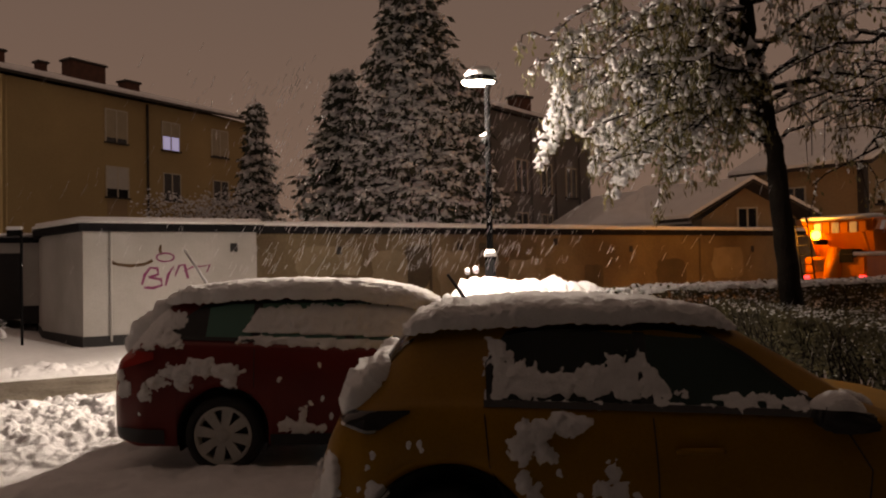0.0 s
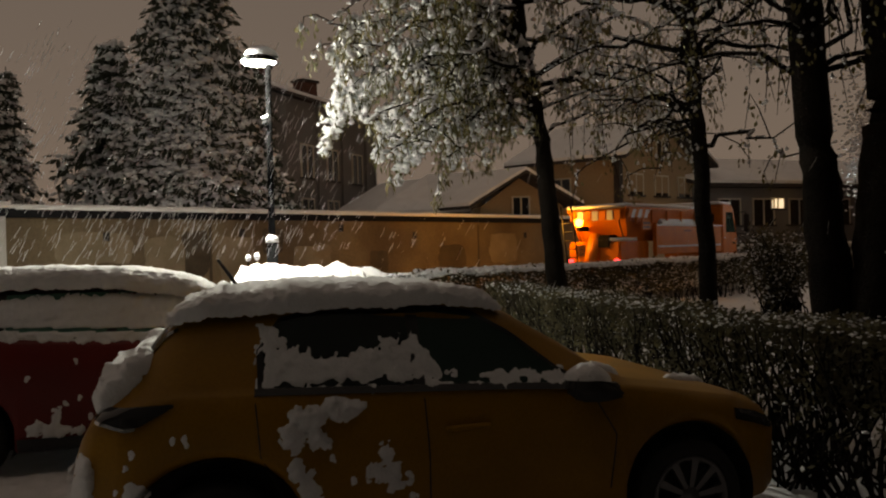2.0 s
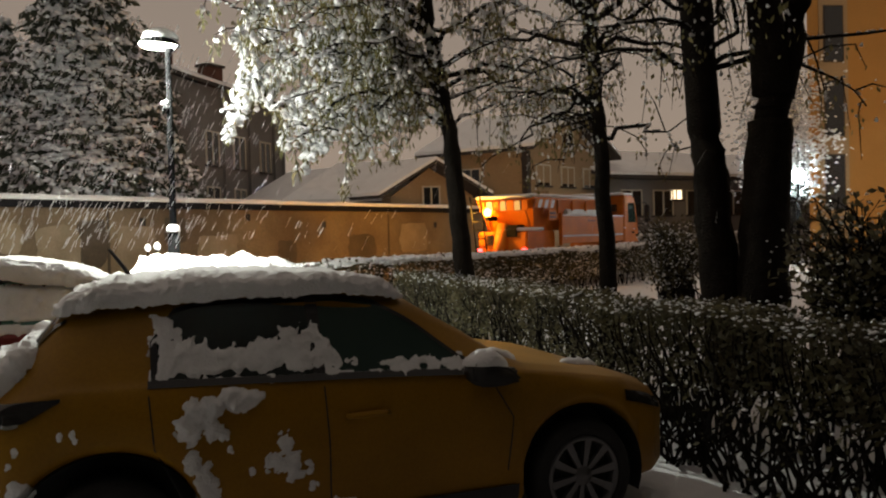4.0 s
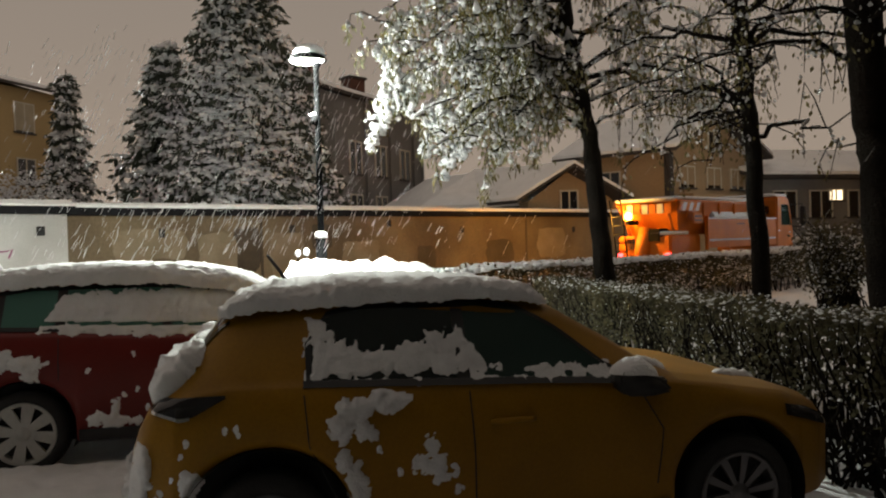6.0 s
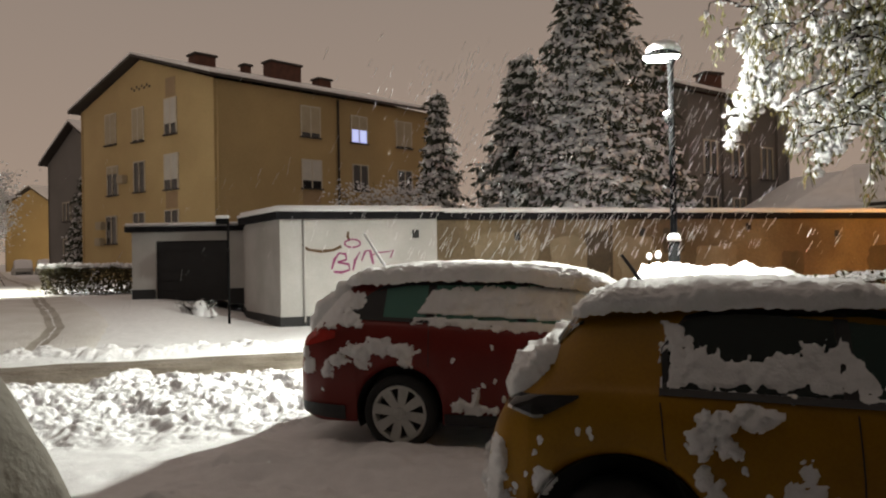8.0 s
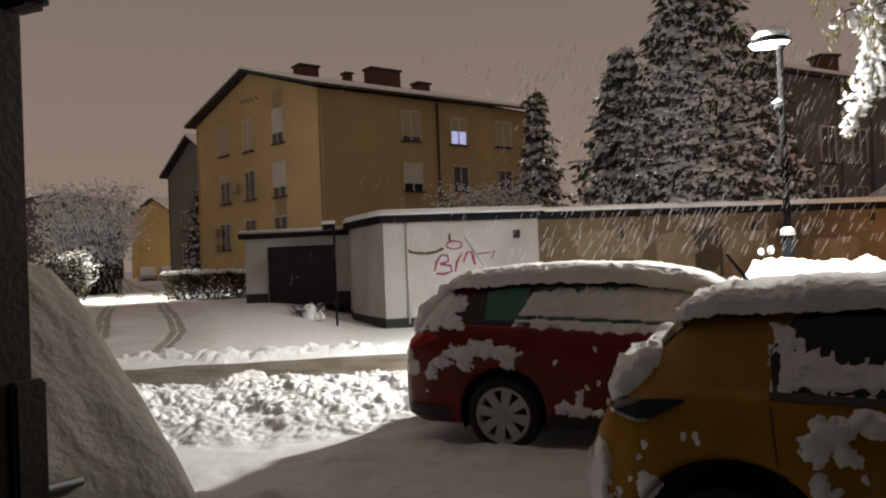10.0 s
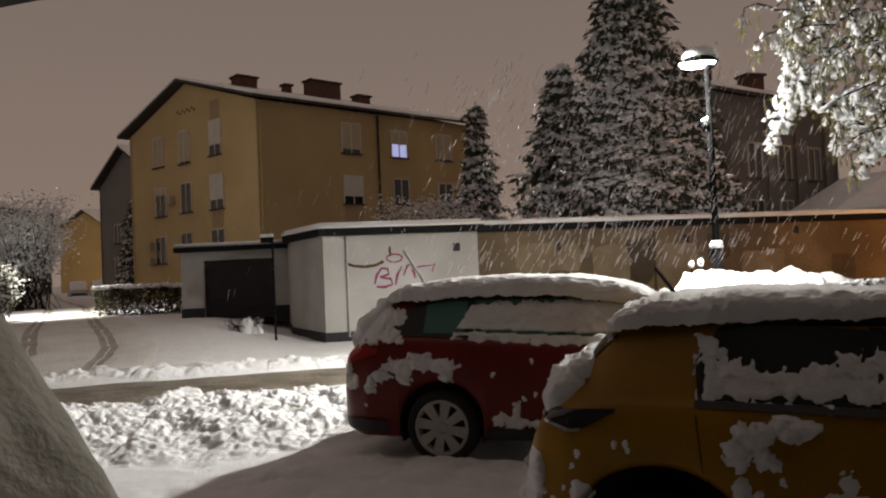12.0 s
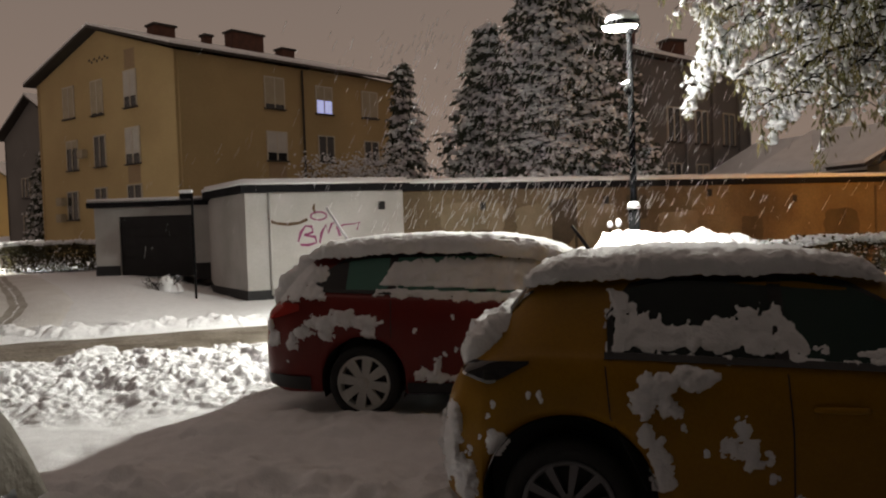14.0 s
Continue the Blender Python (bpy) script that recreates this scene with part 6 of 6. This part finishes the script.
def shrub(label, x, y, z, rx, ry, h, seed, stems, leaf_mat=None, snow=6, name="shrub", lump=1.0):
    rnd = random.Random(seed)
    b = thing(name, label, "shrub", None)
    wood, white, leaf = Heap(), Heap(), Heap()
    for _ in range(stems):
        a = rnd.uniform(0, 6.28)
        s = Vector((x + rnd.gauss(0, rx * 0.25), y + rnd.gauss(0, ry * 0.25), z))
        e = Vector((x + rx * math.cos(a) * rnd.uniform(0.2, 1), y + ry * math.sin(a) * rnd.uniform(0.2, 1), z + h * rnd.uniform(0.5, 1)))
        line = bent(s, e, 0.15 * h, rnd, 5, 0.06 * h)
        wood.tube(line, [0.02, 0.016, 0.012, 0.01, 0.008, 0.005], 4)
        for _ in range(snow):
            t = rnd.uniform(1.5, 5)
            i = min(4, int(t))
            p = line[i].lerp(line[i + 1], t - i)
            q = lump * h ** 0.6 * rnd.uniform(0.012, 0.032)
            white.lump(p + Vector((rnd.gauss(0, .07 * h), rnd.gauss(0, .07 * h), q * 0.4)), q, q, q * 0.8, rnd)
            if leaf_mat:
                for _ in range(3):
                    leaf.leaf(p + Vector((rnd.gauss(0, .05 * h), rnd.gauss(0, .05 * h), rnd.gauss(0, .05 * h))), 0.09, 0.05, (rnd.uniform(-1, 1), rnd.uniform(-1, 1), rnd.uniform(-1, 1)), rnd)
    wood.make("brushwood", BARK, b)
    tagged(white.make("twig_snow", SNOW, b, "", True), kind="stuff")
    if leaf_mat:
        tagged(leaf.make("foliage", leaf_mat, b), kind="stuff")
    return b


shrub("snow-covered bare bush behind the wall", -11.18, 33.64, 0, 3.1, 1.2, 5.3, 31, 170, None, 26)
shrub("snow-covered tree beside the side street", -32.5, 30.9, 0, 3.0, 3.0, 6.6, 32, 210, None, 44)
shrub("brightly lit snowy bush at the side street", -23.07, 20.83, 0, 1.1, 1.1, 2.5, 33, 110, HEDGE_LEAF, 34)
bowed = shrub("small plant bowed down under a cap of snow", -10.6, 17.3, 0.2, 0.6, 0.4, 0.5, 34, 44, None, 8)
for px, pz, pr, ph in ((-10.5, 0.40, 0.25, 0.40), (-10.85, 0.35, 0.21, 0.18), (-10.27, 0.38, 0.19, 0.24)):
    v, f = dome(0, pr, 0, ph, 9)
    raw("snow_cap", [(px + x * (1 + 0.35 * noise.noise((x * 7, z * 7, px))), 17.3 + y + 0.03 * noise.noise((y * 9, z * 9, 3)), pz - 0.12 + z * (1 + 0.15 * noise.noise((x * 9, y * 9, pz)))) for x, y, z in v], f, SNOW, bowed, "cap of snow", True)
shrub("snowy bush far up the street", -63.6, 78.7, 0, 4.0, 4.0, 5.5, 35, 80, None, 7)
twigs = thing("plant", "two bare twigs capped with balls of snow", "plant")
for dx, zz, rr in ((0.0, 1.60, 0.045), (0.13, 1.62, 0.05)):
    stem = tube("stem", [(0.22 + dx * 0.6, 12.5, 0.9), (0.21 + dx, 12.5, 1.3), (0.22 + dx, 12.5, zz)], [0.012, 0.01, 0.008], BARK, twigs, 6)
    bm = bmesh.new()
    bmesh.ops.create_icosphere(bm, subdivisions=3, radius=1.0, matrix=Matrix.Translation((0.22 + dx, 12.5, zz)) @ Matrix.Diagonal((rr, rr, rr * 1.25, 1)))
    for p in bm.verts:
        p.co += p.normal * 0.012 * noise.noise(p.co * 30)
    part("snow_ball", bm, SNOW, twigs, "ball of snow", True)
shrub("snow-covered tree lit by the distant lamp", 26.8, 26.55, 0, 1.6, 1.6, 9.5, 39, 150, None, 26)
shrub("twiggy snow-dusted bush behind the garden hedge", 9.5, 12.1, 0, 0.9, 0.6, 1.9, 37, 90, HEDGE_LEAF, 10, lump=0.7)
shrub("bare twiggy bush at the garden's edge", 6.13, 5.07, 0, 0.95, 0.8, 1.95, 38, 260, HEDGE_LEAF, 5, lump=0.4)


# ---- hedges ----
def hedge(label, a, b, width, height, seed, count, stems, leaf_size, snow_n, low=0.3, lump=0.06, z0=0.0, side=14):
    rnd = random.Random(seed)
    a, b = Vector((*a, 0)), Vector((*b, 0))
    d = (b - a).normalized()
    n = Vector((-d.y, d.x, 0))
    L = (b - a).length
    h = thing("hedge", label, "hedge", None)
    wood, leaf, white = Heap(), Heap(), Heap()

    def top(s):
        return height * (1 + 0.07 * noise.noise((s * 0.8, seed, 0)) + 0.05 * noise.noise((s * 3, seed, 4)))
    for _ in range(stems):
        s = rnd.uniform(0, L)
        o = rnd.gauss(0, width * 0.2)
        p = a + d * s + n * o + Vector((0, 0, z0 - 0.05))
        e = a + d * (s + rnd.gauss(0, 0.25)) + n * max(-width / 2, min(width / 2, o + rnd.gauss(0, width * 0.3))) + Vector((0, 0, z0 + top(s) * rnd.uniform(0.75, 1.0)))
        wood.tube(bent(p, e, 0.0, rnd, 5, 0.05), [0.016, 0.014, 0.012, 0.010, 0.007, 0.004], 4)
    for _ in range(count):
        s = rnd.uniform(0, L)
        z = top(s) * (1 - (1 - low) * rnd.random() ** 1.5)
        p = a + d * s + n * rnd.uniform(-width / 2, width / 2) * (0.8 + 0.3 * noise.noise((s * 2, z * 2, seed))) + Vector((0, 0, z0 + z))
        leaf.leaf(p, leaf_size * rnd.uniform(0.6, 1.4), leaf_size * rnd.uniform(0.4, 0.8), (rnd.uniform(-1, 1), rnd.uniform(-1, 1), rnd.uniform(-1, 0.6)), rnd)
    for k in range(snow_n):
        s = rnd.uniform(0, L)
        if k % side:
            z, q = top(s) + rnd.uniform(-0.06, 0.015), lump * rnd.uniform(0.6, 1.4)
        else:
            z, q = top(s) * rnd.uniform(low, 0.95), lump * rnd.uniform(0.4, 0.8)
        p = a + d * s + n * rnd.uniform(-width / 2, width / 2) + Vector((0, 0, z0 + z))
        white.lump(p, q * 1.3, q * 1.3, q * 0.7, rnd)
    tagged(wood.make("brushwood", BARK, h), kind="stuff")
    tagged(leaf.make("foliage", HEDGE_LEAF, h), kind="stuff")
    tagged(white.make("crust", SNOW, h, "crust of snow", True), kind="stuff")
    return h


hedge("dense dark hedge dusted with snow beside the parked cars", (4.42, 2.0), (4.42, 12.7), 0.8, 1.05, 41, 22000, 480, 0.06, 2600, 0.34, 0.013, side=5)
hedge("low bare twigs growing out of the snow before the hedge", (3.72, 2.3), (3.8, 6.6), 0.6, 0.5, 44, 300, 200, 0.045, 30, 0.02, 0.016)
w0, w1 = along(7.6, 10.3), along(33, 10.3)
hedge("snow-crusted hedge along the road", w0.xy, w1.xy, 0.9, 1.22, 42, 16000, 300, 0.09, 11000, 0.3, 0.045, side=3)
hedge("dark clipped hedge next to the garage, topped with snow", (-20.7, 23.4), (-16.75, 25.15), 1.3, 1.25, 43, 5000, 60, 0.12, 700, 0.1, 0.1, 0.3)

# heap of snow round the foot of the lamp
hv, hf = [], []
nu, npp = 200, 80
for i in range(nu + 1):
    for k in range(npp + 1):
        u, p = 5.5 + 5.9 * i / nu, 9.1 + 2.3 * k / npp
        prof = smooth(5.6, 6.55, u) * smooth(11.4, 8.2, u) * smooth(9.1, 10.1, p) * smooth(11.4, 10.6, p)
        z = -0.1 + prof * (1.40 + 0.07 * noise.noise((u * 1.6, p * 1.6, 3)) + lumpy(u, p) * 0.95)
        hv.append(along(u, p, z))
for i in range(nu):
    for k in range(npp):
        a = i * (npp + 1) + k
        hf.append((a, a + 1, a + npp + 2, a + npp + 1))
tagged(raw("snow_mound", hv, hf, SNOW, None, "", True), "high heap of ploughed snow at the lamp's foot", "snow heap")

# side street with wheel ruts
sv, sf = [], []
mid = [Vector((-10.9, 10.9, 0)), Vector((-12.6, 13.6, 0)), Vector((-15.7, 16.7, 0)), Vector((-20.7, 21.9, 0)), Vector((-30.0, 31.6, 0)), Vector((-47.1, 47.6, 0)), Vector((-86, 86.2, 0))]
line = []
for i in range(len(mid) - 1):
    for k in range(24):
        line.append(mid[i].lerp(mid[i + 1], k / 24))
line.append(mid[-1])
cols = 21
for i, c in enumerate(line):
    d = (line[min(i + 1, len(line) - 1)] - line[max(i - 1, 0)]).normalized()
    nrm = Vector((d.y, -d.x, 0))
    for k in range(cols):
        o = -2.0 + 4.0 * k / (cols - 1)
        q = c + nrm * o
        rut = 0.045 * math.exp(-((abs(o) - 0.8) / 0.18) ** 2)
        rim = smooth(1.7, 2.0, abs(o)) * 0.05
        sv.append((q.x, q.y, ground_z(q.x, q.y) + 0.03 - rut - rim * 1.6 + 0.012 * noise.noise((q.x * 2, q.y * 2, 3))))
for i in range(len(line) - 1):
    for k in range(cols - 1):
        a = i * cols + k
        sf.append((a, a + 1, a + cols + 1, a + cols))
tagged(raw("side_street", sv, sf, PACKED, None, "", True), "packed snow with wheel ruts", "street", kind="structure")

for off in (-0.8, 0.8):
    tv, tf = [], []
    for i, cpt in enumerate(line):
        dd = (line[min(i + 1, len(line) - 1)] - line[max(i - 1, 0)]).normalized()
        nrm = Vector((dd.y, -dd.x, 0))
        for o in (-0.17, 0.0, 0.17):
            q = cpt + nrm * (off + o + 0.05 * noise.noise((i * 0.2, off, 1)))
            tv.append((q.x, q.y, ground_z(q.x, q.y) + 0.018 - (0.02 if o == 0 else 0.0)))
    for i in range(len(line) - 1):
        for k in range(2):
            a = i * 3 + k
            tf.append((a, a + 1, a + 4, a + 3))
    tagged(raw("wheel_rut", tv, tf, RUT, None, "", True), "dirty wheel rut in packed snow", "rut", kind="structure")

# parked cars far up the side street
pale = thing("parked_car", "pale car parked up the side street under snow", "car", Matrix.Translation((-60.0, 64.3, 0.2)) @ Matrix.Rotation(math.pi - 0.75, 4, "Z"), "cars up the side street")
v, f = S.body(4.4)
pbody = raw("body", v, f, COVER, pale, "pale painted bodywork", True)
v, f = S.strip([(0.75, 1.14), (3.0, 1.06)], [(0.75, 1.58), (2.3, 1.58), (3.0, 1.12)], 0.8, 2.95, 0.01)
raw("side_window", v, f, GLASS, pbody, "", True)
v, f = S.strip([(0.03, 0.78), (0.2, 0.78)], [(0.03, 0.9), (0.2, 0.9)], 0.04, 0.2, 0.012, 6, 2)
raw("tail_light", v, f, TAIL_RED, pbody, "", True)
for s, yy in ((1, -0.885), (-1, 0.885)):
    for hx in S.hubs:
        wheel(pale, hx, yy, 0.33, 0.32, 0.22, 8, COVER, s, True)
        arch_liner(pale, hx, yy, 0.34, 0.395, 0.34, s)
v, f = S.snow_top(0.03, 2.9, 0.80, 0.10, 33.0, 0.07)
raw("roof_snow", v, f, SNOW, pale, "thick snow on roof and tailgate", True)
v, f = S.snow_top(3.2, 4.2, 0.74, 0.10, 34.0, 0.07)
raw("bonnet_snow", v, f, SNOW, pale, "", True)
for x, y in ((-56.6, 63.8), (-67.5, 65.6)):
    copy_thing(pale, Matrix.Translation((x, y, 0.2)) @ Matrix.Rotation(math.pi - 0.75, 4, "Z"))

# guard rail where the road leaves
rail = thing("guard_rail", "low grey guard rail topped with snow", "rail")
ra, rb = Vector((22.1, 32.7, 0)), Vector((31.1, 29.0, 0))
for z in (0.95, 1.35):
    tube("rail", [ra + Vector((0, 0, z)), rb + Vector((0, 0, z))], [0.09, 0.09], COVER, rail, 8)
for i in range(6):
    q = ra.lerp(rb, i / 5)
    tube("post", [q + Vector((0, 0, -0.1)), q + Vector((0, 0, 1.45))], [0.05, 0.05], METAL, rail, 6)
tube("rail_snow", [ra + Vector((0, 0, 1.47)), rb + Vector((0, 0, 1.47))], [0.06, 0.06], SNOW, rail, 6)

# ---- porch in which the camera stands, and unseen house walls round it ----
# never in view; added to cut the sky light on the near cars
back = tagged(finish(boxm(-30, 30, -9.0, -1.0, -0.2, 14.5), "wall_south", HOUSE_FRONT), "unseen grey house front behind the porch, blocking the sky", "wall", kind="structure")
porch = tagged(new("porch"), "dark porch frame with a rounded upper corner", "porch", kind="structure")
PX, PY = -0.963, 1.29
# unseen wing, added so less sky reaches the car's front and the garden
tagged(finish(boxm(5.2, 16, -0.99, 3.0, -0.2, 14.5), "unseen_wall_east", HOUSE_FRONT), "unseen grey wing, added to block sky light from the right", "wall", kind="structure")
part("side_panel", boxm(PX - 0.1, PX, -1.0, PY, 0.0, 2.13, 0.01), BLACK, porch)
part("side_panel", boxm(2.6, 2.7, -1.0, PY, 0.0, 2.13, 0.01), BLACK, porch)
part("ledge", boxm(PX - 0.02, PX + 0.014, PY - 0.05, PY + 0.01, 0.0, 1.52, 0.005), BLACK, porch)
part("header", boxm(PX - 0.1, 2.7, PY - 0.1, PY, 2.13, 2.45, 0.01), BLACK, porch)
part("corner_brace", boxm(PX, PX + 0.07, PY - 0.06, PY - 0.002, 2.10, 2.132, 0.012), BLACK, porch)
part("roof", boxm(PX - 0.15, 2.75, -1.0, PY + 0.05, 2.45, 2.6, 0.01), BLACK, porch)

# ---- falling snow ----
rnd = random.Random(99)
flakes = Heap()
for k in range(1900):
    if k % 5 < 4:
        p = Vector((-0.5 + rnd.gauss(0, 1.3), 10.3 + rnd.gauss(0, 0.7), rnd.uniform(1.7, 4.3)))
    else:
        a, dd = radians(rnd.uniform(-50, 48)), rnd.uniform(7, 24)
        p = Vector((math.sin(a) * dd, math.cos(a) * dd, rnd.uniform(1.6 - dd * 0.1, 1.7 + dd * 0.12)))
    if p.z < 0.2:
        continue
    ln = rnd.uniform(0.07, 0.16)
    dvec = Vector((-0.5 + rnd.gauss(0, 0.12), rnd.gauss(0, 0.2), -1)).normalized() * ln
    w = rnd.uniform(0.0016, 0.0036) if k % 5 < 4 else rnd.uniform(0.001, 0.002)
    flakes.add([p + Vector((-w, 0, 0)), p + Vector((w, 0, 0)), p + dvec + Vector((w, 0, 0)), p + dvec + Vector((-w, 0, 0)), p + dvec * 0.5 + Vector((0, w, 0)), p + dvec * 0.5 - Vector((0, w, 0))], [(0, 1, 4), (1, 2, 4), (2, 3, 4), (3, 0, 4), (1, 0, 5), (2, 1, 5), (3, 2, 5), (0, 3, 5)])
tagged(flakes.make("falling_snow", SNOW), "snowflakes drifting down through the air", "snow", kind="stuff")
